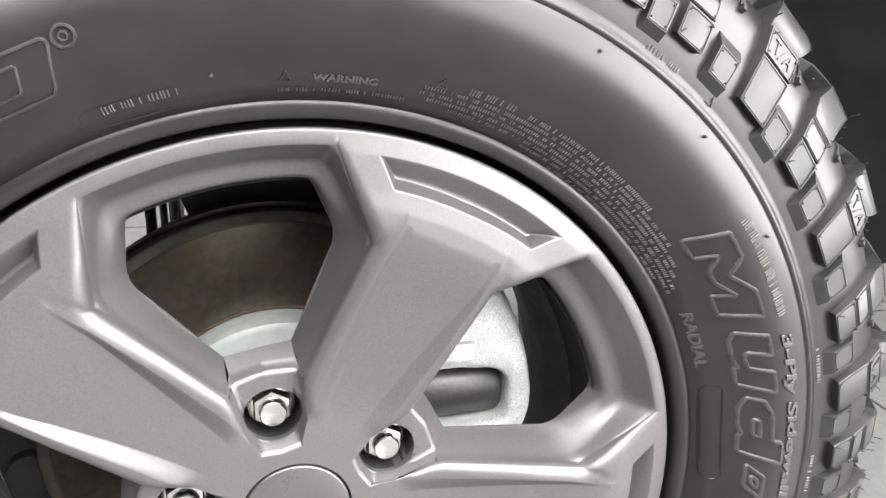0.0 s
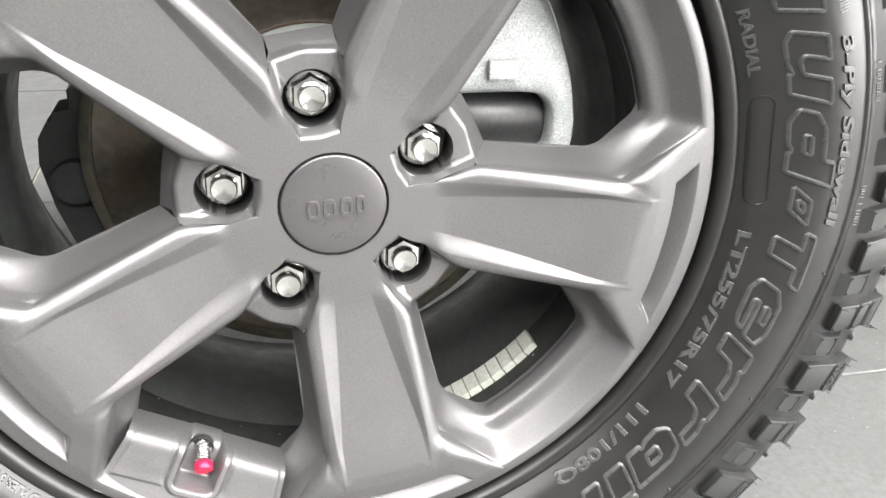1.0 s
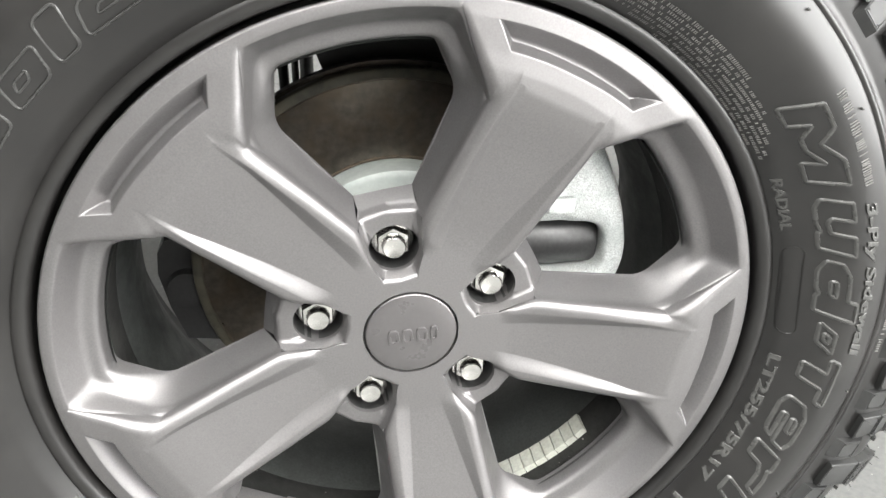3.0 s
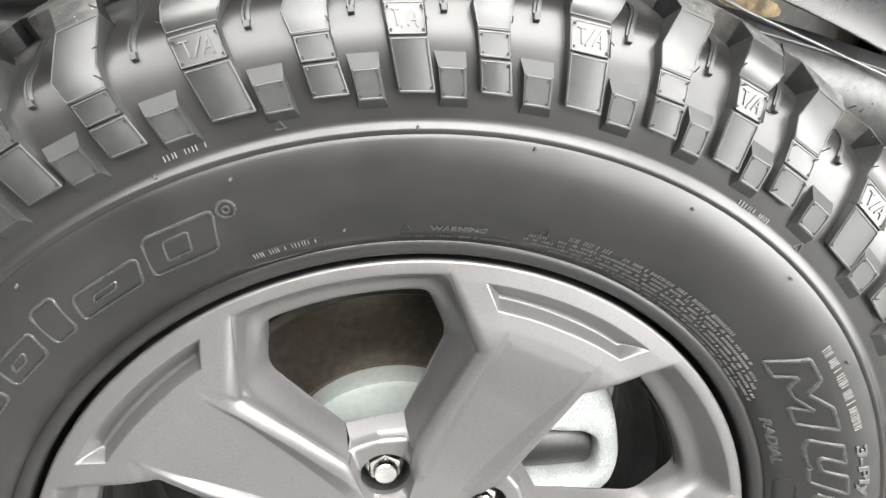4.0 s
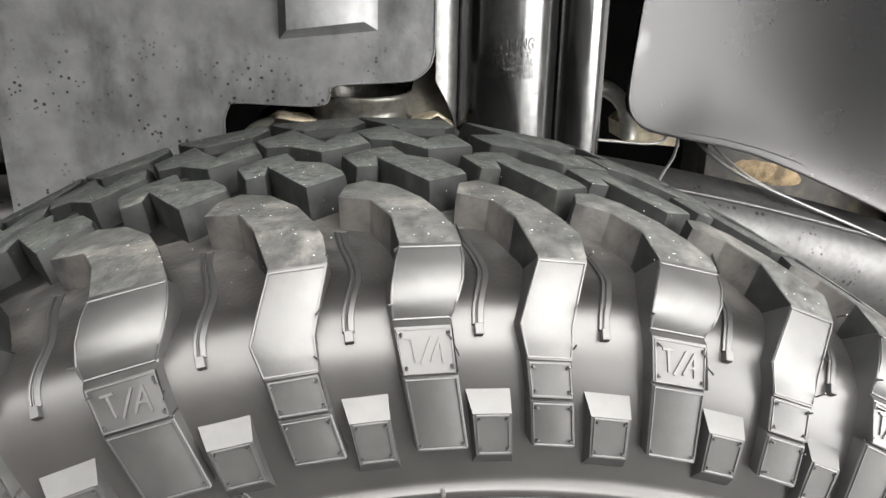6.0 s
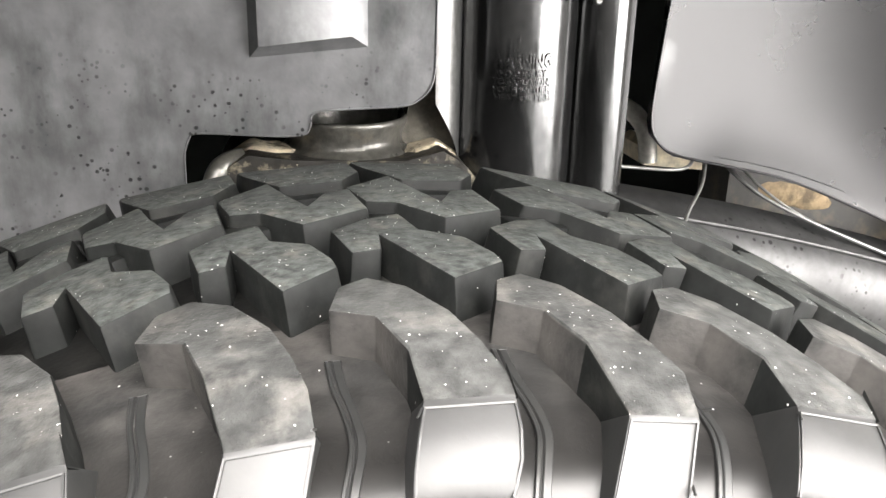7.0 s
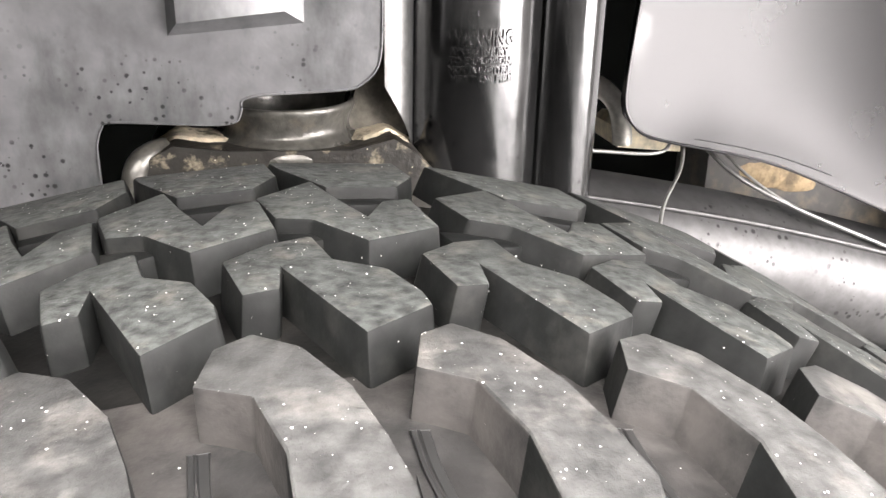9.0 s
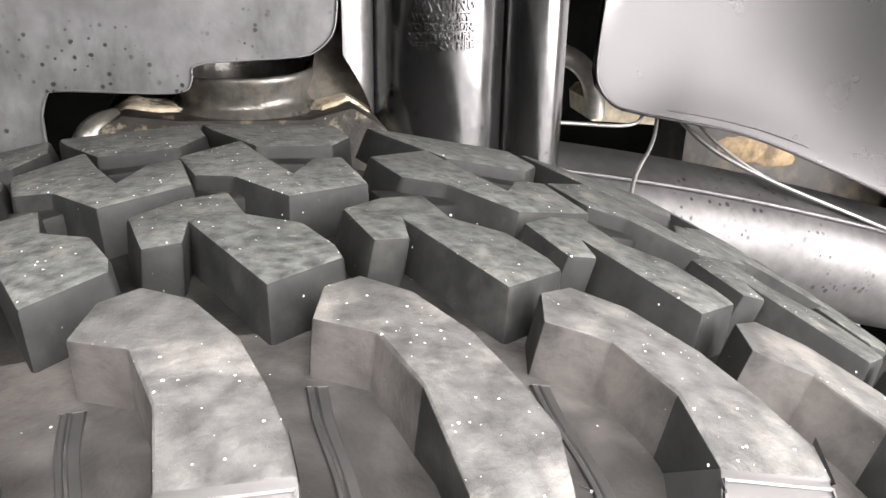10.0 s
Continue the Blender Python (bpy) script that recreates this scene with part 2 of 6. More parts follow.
# ---- mesh helpers ----


def link_mesh(name, bm, material, parent=None, label="", smooth=30.0):
    me = bpy.data.meshes.new(name)
    bmesh.ops.recalc_face_normals(bm, faces=bm.faces)
    bm.to_mesh(me)
    bm.free()
    me.materials.append(material)
    if smooth:
        me.shade_smooth()
        me.set_sharp_from_angle(angle=radians(smooth))
    ob = new(name, me)
    if parent:
        ob.parent = parent
    if label:
        ob["label"] = label
    return ob


def part(name, bm, material, parent, label="", smooth=30.0):
    return link_mesh(name, bm, material, parent, label, smooth)


def empty(name, x=0, y=0, z=0):
    ob = new(name)
    ob.empty_display_size = 0.05
    ob.location = (x, y, z)
    return ob


def wp(r, deg, y):
    """A point from radius, angle in the wheel's plane and depth along the axle."""
    a = radians(deg)
    return Vector((r * math.cos(a), y, r * math.sin(a)))


def lathe(bm, prof, n=128, close=False, a0=0.0, a1=360.0):
    """Turns (r, y) pairs about the axle."""
    full = a1 - a0 >= 360
    cols = n if full else n + 1
    rings = [[bm.verts.new(wp(r, a0 + (a1 - a0) * k / n, y)) for k in range(cols)] for r, y in prof]
    pairs = list(zip(rings, rings[1:])) + ([(rings[-1], rings[0])] if close else [])
    for p, q in pairs:
        for k in range(n):
            j = (k + 1) % cols
            bm.faces.new((p[k], p[j], q[j], q[k]))
    return rings


def disc_cap(bm, ring):
    bm.faces.new(ring)


def box(bm, c, s, rot=None):
    m = Matrix.Translation(c) @ (rot.to_4x4() if rot else Matrix()) @ Matrix.Diagonal((*s, 1))
    return bmesh.ops.create_cube(bm, size=1.0, matrix=m)["verts"]


def soften(bm, width, seg=2, angle=25.0):
    edges = [e for e in bm.edges if len(e.link_faces) == 2 and e.calc_face_angle(0) > radians(angle)]
    bmesh.ops.bevel(bm, geom=edges, offset=width, segments=seg, profile=0.5, affect="EDGES", clamp_overlap=True)


def prism(bm, poly, depth_vec):
    """A solid from a planar polygon pushed along a vector."""
    a = [bm.verts.new(p) for p in poly]
    b = [bm.verts.new(Vector(p) + Vector(depth_vec)) for p in poly]
    bm.faces.new(a)
    bm.faces.new(list(reversed(b)))
    n = len(a)
    for i in range(n):
        bm.faces.new((a[i], b[i], b[(i + 1) % n], a[(i + 1) % n]))


def tube(name, pts, radius, material, parent=None, label=""):
    """A round tube along a smooth line of points."""
    cu = bpy.data.curves.new(name, "CURVE")
    cu.dimensions, cu.bevel_depth, cu.bevel_resolution, cu.resolution_u = "3D", radius, 4, 10
    sp = cu.splines.new("NURBS")
    sp.points.add(len(pts) - 1)
    for p, co in zip(sp.points, pts):
        p.co = (*co, 1)
    sp.use_endpoint_u, sp.order_u = True, min(4, len(pts))
    cu.use_fill_caps = True
    tmp = new(name, cu)
    me = bpy.data.meshes.new_from_object(tmp.evaluated_get(bpy.context.evaluated_depsgraph_get()))
    bpy.data.objects.remove(tmp)
    me.name = name
    me.materials.clear()
    me.materials.append(material)
    me.shade_smooth()
    ob = new(name, me)
    if parent:
        ob.parent = parent
    if label:
        ob["label"] = label
    return ob


def text_bm(body, height, ext, bevel, shear=0.0):
    """Letters lying in the xy plane, raised along z, as a bmesh; x from 0 to the width."""
    cu = bpy.data.curves.new("letters", "FONT")
    cu.body, cu.size, cu.extrude, cu.bevel_depth, cu.bevel_resolution, cu.shear, cu.resolution_u = body, height / 0.7, ext, bevel, 1, shear, 3
    cu.offset = height * 0.025
    tmp = new("letters", cu)
    me = bpy.data.meshes.new_from_object(tmp.evaluated_get(bpy.context.evaluated_depsgraph_get()))
    bpy.data.objects.remove(tmp)
    bm = bmesh.new()
    bm.from_mesh(me)
    bpy.data.meshes.remove(me)
    x0 = min((v.co.x for v in bm.verts), default=0)
    for v in bm.verts:
        v.co.x -= x0
    return bm, max((v.co.x for v in bm.verts), default=1)


# ---- the wheel: tyre ----
LUG = 99.25  # angle of the top lug nut
OUTER = [(0.2385, -0.008), (0.2388, -0.024), (0.2400, -0.0318), (0.2425, -0.0346), (0.2472, -0.0352), (0.2492, -0.0340), (0.256, -0.0415), (0.262, -0.0455), (0.268, -0.0492), (0.274, -0.0527), (0.280, -0.0560), (0.286, -0.0587), (0.292, -0.0605),
         (0.298, -0.0613), (0.304, -0.0610), (0.310, -0.0598), (0.3150, -0.0583), (0.3172, -0.0573), (0.3186, -0.0583), (0.3208, -0.0578), (0.3222, -0.0556), (0.333, -0.0550), (0.345, -0.0535), (0.355, -0.0514), (0.3645, -0.0482), (0.3725, -0.0440), (0.3790, -0.0390), (0.3838, -0.0318), (0.3872, -0.0210), (0.3902, -0.006), (0.392, 0.014)]


def smooth_line(pts, n):
    """A finer line through the points (Catmull-Rom)."""
    p = [np.array(q) for q in pts]
    p = [2 * p[0] - p[1]] + p + [2 * p[-1] - p[-2]]
    out = []
    for a, b, c, d in zip(p, p[1:], p[2:], p[3:]):
        for k in range(n):
            t = k / n
            out.append(tuple(float(v) for v in 0.5 * (2 * b + (c - a) * t + (2 * a - 5 * b + 4 * c - d) * t * t + (3 * b - a - 3 * c + d) * t ** 3)))
    return out + [pts[-1]]


OUTER = OUTER[:5] + smooth_line(OUTER[5:18], 3) + OUTER[18:20] + smooth_line(OUTER[20:], 3)


def side_y(r):
    return float(np.interp(r, [p[0] for p in OUTER[4:]], [p[1] for p in OUTER[4:]]))


MID = 0.0785  # middle of the tread


def crown(y):
    return 0.4065 - 0.30 * (y - MID) ** 2


wheel = tagged(empty("wheel", 0, 0, ZC), "grey five-spoke alloy wheel with a black mud-terrain tyre, tiled floor", "wheel")
bm = bmesh.new()
BEAD = [(0.2210, 0.004)] + OUTER
lathe(bm, BEAD + [(0.3922, 0.025), (0.3922, 0.036), (0.3924, 0.048), (0.3925, MID)] + [(r, 2 * MID - y) for r, y in reversed(BEAD)], 192)
tyre = part("tyre", bm, RUBBER, wheel, "black rubber tyre with a smooth, dressed sidewall", 60)
tyre.data.materials.append(GROOVE_SHADE)
tyre.data.materials.append(dust_over(RUBBER, LIT_SILT, -0.026, 0.004))
# Colour carries the light: shoulder groove floors pale, shaded inner ones near black.
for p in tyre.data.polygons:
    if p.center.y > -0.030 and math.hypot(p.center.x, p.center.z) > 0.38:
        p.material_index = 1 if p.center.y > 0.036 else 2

# Blocks stand at an uneven pitch, as on a tyre tuned for noise; the inner rows lag a little behind the shoulder.


def row_angles(seen, count=46):
    """The angles of a row of blocks all round: those seen, and the rest at an even step."""
    left = count - len(seen)
    step = (seen[-1] - (seen[0] - 360.0)) / (left + 1)
    return seen + [seen[-1] - step * (k + 1) for k in range(left)]


def pitches(angles):
    """The local pitch at each block, as a share of seven degrees, in a few sizes."""
    n = len(angles)
    out = []
    for i in range(n):
        p = ((angles[i - 1] - angles[i]) % 360 + (angles[i] - angles[(i + 1) % n]) % 360) / 14.0
        out.append(min((0.96, 1.06, 1.17, 1.29), key=lambda q: abs(q - p)))
    return out


CENTRES = row_angles([113.5, 104.9, 97.0, 90.2, 83.7, 76.4, 68.9, 62.0, 55.3, 46.1, 37.9, 28.6, 18.9, 10.5, 2.6, -5.4, -13.3, -21.3, -29.3, -38.2])
CENTRE_ROW = row_angles([112.9, 104.6, 97.3, 90.5, 82.8, 75.5, 67.6, 60.4])
INNER_ROW = row_angles([113.2, 105.6, 98.3, 91.25, 82.7, 73.7, 65.4, 58.0])

TOP_S = [(3.55, 0.0165), (3.00, 0.031), (1.75, 0.036), (0.2, 0.0283), (-1.15, 0.0112), (-1.85, -0.0062), (-2.25, -0.021)]
TOP_IN = [(0.98, -0.009), (1.80, 0.0103)]
TOP_M = [(2.3, 0.079), (1.6, 0.0565), (0.3, 0.0585), (0.2, 0.071), (-2.1, 0.0325), (-4.55, 0.046), (-4.4, 0.0535), (-3.5, 0.0685), (-1.65, 0.076), (-1.05, 0.0945), (0.7, 0.0895)]
TOP_T = [(0.3, 0.134), (-0.45, 0.1115), (-1.95, 0.1085), (-3.9, 0.0888), (-7.1, 0.1025), (-6.5, 0.1315), (-5.15, 0.1275), (-4.25, 0.1115), (-3.25, 0.130), (-2.3, 0.153)]
TOP_U = [(-0.4, 0.183), (-0.9, 0.172), (-2.9, 0.144), (-6.3, 0.146), (-7.4, 0.162), (-6.9, 0.183)]


def tread_block(poly, s=1.0, base=0.3905, drop=0.0, edge=0.0014):
    """A rubber block with the outline (angle, depth), standing on the carcass."""
    bm = bmesh.new()
    cx, cy = sum(p[0] for p in poly) / len(poly), sum(p[1] for p in poly) / len(poly)
    top = [bm.verts.new(wp(crown(y) - drop, a * s, y)) for a, y in poly]
    low = [bm.verts.new(wp(base, (a + (a - cx) * 0.09) * s, y + (y - cy) * 0.10)) for a, y in poly]
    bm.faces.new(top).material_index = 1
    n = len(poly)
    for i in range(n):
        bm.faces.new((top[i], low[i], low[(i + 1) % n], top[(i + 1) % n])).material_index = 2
    bmesh.ops.recalc_face_normals(bm, faces=bm.faces)
    edges = [e for e in bm.edges if len(e.link_faces) == 2 and e.calc_face_angle(0) > radians(25)]
    bmesh.ops.bevel(bm, geom=edges, offset=edge, segments=2, material=-1, profile=0.5, affect="EDGES", clamp_overlap=False)
    bmesh.ops.triangulate(bm, faces=[f for f in bm.faces if len(f.verts) > 4])
    return bm


def bar(bm, p, q, w, h, out):
    """A thin straight bar from p to q, standing out along a direction."""
    d = (q - p)
    x = d.normalized()
    y = out.cross(x).normalized()
    z = x.cross(y)
    rot = Matrix((x, y, z)).transposed()
    box(bm, (p + q) / 2, (d.length + w * 0.6, w, h), rot)


def plate_frame(bm, at, r0, r1, inset=0.16):
    """A thin raised line round a moulded plate; at(radius) gives depth, left and right angle."""
    pts = []
    for r, s in ((r0, 1), (r0, 2), (r1, 2), (r1, 1)):
        row = at(r)
        pts.append(wp(r, row[1] - inset if s == 1 else row[2] + inset, row[0]))
    mid = sum(pts, Vector()) / 4
    out = Vector((mid.x, 0, mid.z)).normalized() * 0.45 + Vector((0, -0.9, 0))
    for p, q in zip(pts, pts[1:] + pts[:1]):
        bar(bm, p, q, 0.0005, 0.0010, out)


def hair(bm, p, d, rng):
    """A thin vent hair left by the mould."""
    d = (d + Vector((rng.uniform(-0.5, 0.5), rng.uniform(-0.3, 0.3), rng.uniform(-0.5, 0.5)))).normalized()
    bar(bm, p, p + d * rng.uniform(0.002, 0.006), 0.0005, 0.0005, Vector((0.3, -1, 0.2)))


def shoulder_block(stations, s=1.0):
    """A shoulder block: its top, and a front that runs down the shoulder. Stations: radius, depth, left and right angle."""
    bm = bmesh.new()
    back = [(a * s, y) for a, y in TOP_IN + TOP_S]
    stations = [(r, y, l * s, k * s) for r, y, l, k in stations]
    top = [bm.verts.new(wp(crown(y), a, y)) for a, y in back]
    low = [bm.verts.new(wp(0.3885, a * 1.03, y)) for a, y in back]
    fl = [bm.verts.new(wp(r, l, y)) for r, y, l, k in stations]
    fr = [bm.verts.new(wp(r, k, y)) for r, y, l, k in stations]
    inn = []
    for r, y, l, k in stations:
        f = (0.4035 - r) / 0.07
        b, d = radians(48 + 42 * min(1, f * 1.3)), 0.018 - 0.010 * f
        inn.append((r - d * math.cos(b), y + d * math.sin(b)))
    bl = [bm.verts.new(wp(q[0], t[2] + 0.10, q[1])) for q, t in zip(inn, stations)]
    br = [bm.verts.new(wp(q[0], t[3] - 0.10, q[1])) for q, t in zip(inn, stations)]
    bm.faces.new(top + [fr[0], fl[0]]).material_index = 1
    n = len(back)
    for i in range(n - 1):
        # The first two walls are paler: dust, plus the light they face, as colour.
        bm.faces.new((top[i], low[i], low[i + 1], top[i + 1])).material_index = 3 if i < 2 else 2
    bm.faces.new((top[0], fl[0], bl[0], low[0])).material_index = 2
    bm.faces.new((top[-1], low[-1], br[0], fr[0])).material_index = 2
    for i in range(len(stations) - 1):
        bm.faces.new((fl[i], fr[i], fr[i + 1], fl[i + 1]))
        bm.faces.new((fl[i], fl[i + 1], bl[i + 1], bl[i]))
        bm.faces.new((fr[i], br[i], br[i + 1], fr[i + 1]))
    bm.faces.new((fl[-1], fr[-1], br[-1], bl[-1]))
    bmesh.ops.recalc_face_normals(bm, faces=bm.faces)
    steps = {frozenset((a, b)) for a, b in list(zip(fl, fr))[1:]}
    edges = [e for e in bm.edges if len(e.link_faces) == 2 and e.calc_face_angle(0) > radians(22) and frozenset(e.verts) not in steps]
    bmesh.ops.bevel(bm, geom=edges, offset=0.0008, segments=2, material=-1, profile=0.5, affect="EDGES", clamp_overlap=False)
    bmesh.ops.triangulate(bm, faces=[f for f in bm.faces if len(f.verts) > 4])
    return bm


def moulding(stations, bars, s=1.0):
    """The fine raised lines, pips and vent hairs on a shoulder block's front."""
    bm = bmesh.new()
    stations = [(r, y, l * s, k * s) for r, y, l, k in stations]
    ys = [[p[c] for p in reversed(stations)] for c in range(4)]

    def at(r):
        return [float(np.interp(r, ys[0], ys[c])) for c in (1, 2, 3)]

    # Moulding pips in the corners of the lower plates, thin frame lines, and slanted raised shapes on the plate of the rounded block.
    rng = random.Random(3 if bars else 8)
    pips = (0.3765, 0.3668, 0.3405) if bars else (0.3655, 0.3580, 0.3525, 0.3412)
    for r in pips:
        y, l, k = at(r)
        for a in (l - 0.30, k + 0.30):
            bmesh.ops.create_cone(bm, cap_ends=True, segments=8, radius1=0.0007, radius2=0.0005, depth=0.0022, matrix=Matrix.Translation(wp(r, a, y)) @ Matrix.Rotation(radians(90), 4, "X"))
            if rng.random() < 0.35:
                hair(bm, wp(r, a, y), Vector((0.2, -1, 0)), rng)
    for r0, r1 in ((0.3780, 0.3652), (0.3630, 0.3392)) if bars else ((0.3668, 0.3566), (0.3540, 0.3398)):
        plate_frame(bm, at, r0, r1)
    rows_ = (0.3990, 0.3955, 0.3910, 0.3850, 0.3800) if bars else (0.3960, 0.3870, 0.3785, 0.3690)
    for side in (1, 2):
        pts = [wp(r, at(r)[side] + (-0.10 if side == 1 else 0.10), at(r)[0]) for r in rows_]
        for p, q in zip(pts, pts[1:]):
            bar(bm, p, q, 0.0005, 0.0009, Vector((0.6, -0.8, 0)))
    for r in (rows_[0], rows_[-1]):
        bar(bm, wp(r, at(r)[1] - 0.1, at(r)[0]), wp(r, at(r)[2] + 0.1, at(r)[0]), 0.0005, 0.0009, Vector((0.6, -0.8, 0)))
    for r in (0.399, 0.385, 0.372):
        y, l, k = at(r)
        hair(bm, wp(r, k if rng.random() < 0.6 else l, y), Vector((0.4, -1, 0)), rng)
    if bars:
        out = Vector((0.45, -0.9, 0))
        strokes = [((0.3752, 0.95), (0.3752, 0.45)), ((0.3752, 0.70), (0.3686, 0.52)), ((0.3752, -0.32), (0.3680, 0.22)), ((0.3684, -0.30), (0.3750, -0.78)), ((0.3750, -0.78), (0.3680, -0.95)), ((0.3708, -0.50), (0.3708, -0.84))]
        for (ra, aa), (rb, ab) in strokes:
            bar(bm, wp(ra, aa * s, at(ra)[0]), wp(rb, ab * s, at(rb)[0]), 0.0009, 0.0013, out)
    return bm


ST_A = [(0.4000, -0.0265, 0.85, -2.40), (0.3960, -0.0338, 1.22, -2.42), (0.3915, -0.0398, 1.50, -2.27), (0.3870, -0.0436, 1.65, -1.98), (0.3830, -0.0452, 1.68, -1.72), (0.3798, -0.0452, 1.62, -1.52),
        (0.3788, -0.0486, 1.60, -1.50), (0.3648, -0.0556, 1.33, -1.72), (0.3644, -0.0544, 1.33, -1.72), (0.3638, -0.0556, 1.32, -1.74), (0.3384, -0.0596, 0.65, -2.45)]
ST_B = [(0.3970, -0.0315, 0.40, -2.35), (0.3878, -0.0398, 1.04, -1.86), (0.3785, -0.0478, 1.68, -1.38), (0.3730, -0.0512, 1.46, -1.37), (0.3682, -0.0532, 1.27, -1.36),
        (0.3675, -0.0526, 1.25, -1.38), (0.3560, -0.0570, 0.95, -1.68), (0.3555, -0.0556, 0.95, -1.68), (0.3549, -0.0572, 0.94, -1.70), (0.3390, -0.0596, 0.55, -2.22)]

PLATE_ROWS = [(0.3566, 1.30, 0.0), (0.3504, 1.14, 1.0), (0.3356, 1.10, 1.0), (0.3298, 1.28, 0.0)]


def plate_y(r):
    return -0.0578 - 0.0016 * (0.3504 - r) / 0.0148


def lean_of(r, s):
    return -0.35 - (0.349 - r) * 22 * s


def small_block(s=1.0):
    """The low plate between two shoulder blocks, with sloping sides."""
    bm = bmesh.new()
    rows_ = []
    for r, w, up in PLATE_ROWS:
        y = plate_y(r) if up else side_y(r) + 0.0004
        rows_.append([bm.verts.new(wp(r, w * f * s + lean_of(r, s), y)) for f in (1, -1)])
    for p, q in zip(rows_, rows_[1:]):
        bm.faces.new((p[0], p[1], q[1], q[0]))
    for i in (0, 1):
        foot = [bm.verts.new(wp(r, w * (1.12 if i == 0 else -1.12) * s + lean_of(r, s), side_y(r) + 0.0006)) for r, w, up in PLATE_ROWS[1:3]]
        bm.faces.new((rows_[0][i], rows_[1][i], foot[0]))
        bm.faces.new((rows_[1][i], rows_[2][i], foot[1], foot[0]))
        bm.faces.new((rows_[2][i], rows_[3][i], foot[1]))
    soften(bm, 0.0005, 2)
    return bm


def small_moulding(s=1.0):
    """The fine frame line and pips on a low plate."""
    bm = bmesh.new()

    def at(r):
        return [plate_y(r), 1.10 * s + lean_of(r, s), -1.10 * s + lean_of(r, s)]

    plate_frame(bm, at, 0.3498, 0.3364)
    for r, w in ((0.3484, 0.8), (0.3484, -0.8), (0.3378, 0.8), (0.3378, -0.8)):
        bmesh.ops.create_cone(bm, cap_ends=True, segments=8, radius1=0.0007, radius2=0.0005, depth=0.0022, matrix=Matrix.Translation(wp(r, w * s + lean_of(r, s), plate_y(r))) @ Matrix.Rotation(radians(90), 4, "X"))
    return bm


def groove_rib():
    """The thin double rib that lies in each shoulder groove, ending in a small square tab."""
    bm = bmesh.new()
    line = smooth_line([(0.3920, 0.012, -0.05), (0.3906, 0.0005, -0.12), (0.3888, -0.0125, -0.42), (0.3868, -0.0225, -0.50), (0.3836, -0.0322, -0.12), (0.3798, -0.0380, 0.14), (0.3752, -0.0422, 0.22)], 4)
    shape = ((0.42, -0.003), (0.40, 0.0012), (0.24, 0.0012), (0.20, 0.0001), (0.14, 0.0001), (0.10, 0.0008), (-0.22, 0.0007), (-0.26, -0.003))
    rows_ = []
    for r, y, a in line:
        rows_.append([bm.verts.new(wp(r + h * 0.75, a + s, y - h * 0.65)) for s, h in shape])
    for p, q in zip(rows_, rows_[1:]):
        for i in range(len(shape) - 1):
            bm.faces.new((p[i], p[i + 1], q[i + 1], q[i]))
    bm.faces.new(rows_[-1])
    bm.faces.new(rows_[0])
    tilt = Matrix.Rotation(-radians(2), 3, "Y") @ Matrix.Rotation(0.75, 3, "Z")
    box(bm, wp(0.3738, 0.30, -0.0432), (0.0040, 0.0056, 0.0030), tilt)
    soften(bm, 0.0002, 1)
    return bm


def mesh_of(name, bm, materials, smooth=30.0):
    ob = link_mesh(name, bm, materials[0], None, "", smooth)
    me = ob.data
    for m_ in materials[1:]:
        me.materials.append(m_)
    bpy.data.objects.remove(ob)
    return me


def ring_of(name, makers, materials, angles, parent, smooth=30.0):
    """Pieces round the axle; those of one kind and size share their mesh data."""
    made = {}
    for i, (a, size) in enumerate(zip(angles, pitches(angles))):
        key = (i % len(makers), size)
        if key not in made:
            made[key] = mesh_of(name, makers[key[0]](size), materials, smooth)
        ob = new(name, made[key])
        ob.parent = parent
        ob.rotation_euler = (0, -radians(a), 0)


BETWEEN = [(a + b) / 2 for a, b in zip(CENTRES, CENTRES[1:] + [CENTRES[0] - 360])]
ring_of("shoulder_block", [lambda s: shoulder_block(ST_B, s), lambda s: shoulder_block(ST_A, s)], (TREAD, CAKED_LIT, DUSTY_SHADED, LIT_SILT), CENTRES, tyre)
ring_of("centre_block", [lambda s: tread_block(TOP_M, s)], (TREAD, WORN, DUSTY_SHADED), CENTRE_ROW, tyre)
ring_of("inner_block", [lambda s: tread_block(TOP_T, s)], (TREAD, WORN, DUSTY_SHADED), INNER_ROW, tyre)
ring_of("far_block", [lambda s: tread_block(TOP_U, s)], (TREAD, WORN, DUSTY_SHADED), INNER_ROW, tyre)
TIE_T = [(0.6, 0.1125), (-2.1, 0.1130), (-2.4, 0.1035), (-1.0, 0.0990), (0.3, 0.1030)]
TIE_U = [(-2.6, 0.1470), (-6.2, 0.1480), (-6.4, 0.1385), (-3.0, 0.1365)]
for tie, drop in ((TIE_T, 0.0050), (TIE_U, 0.0045)):
    ring_of("tie_bar", [lambda s: tread_block(tie, s, 0.3905, drop)], (DUSTY_SHADED, DUSTY_SHADED, DUSTY_SHADED), INNER_ROW, tyre)
ring_of("side_plate", [small_block], (TREAD,), BETWEEN, tyre)
ring_of("groove_rib", [lambda s: groove_rib()], (TREAD,), BETWEEN, tyre)
fine = bmesh.new()
SIZES = pitches(CENTRES)
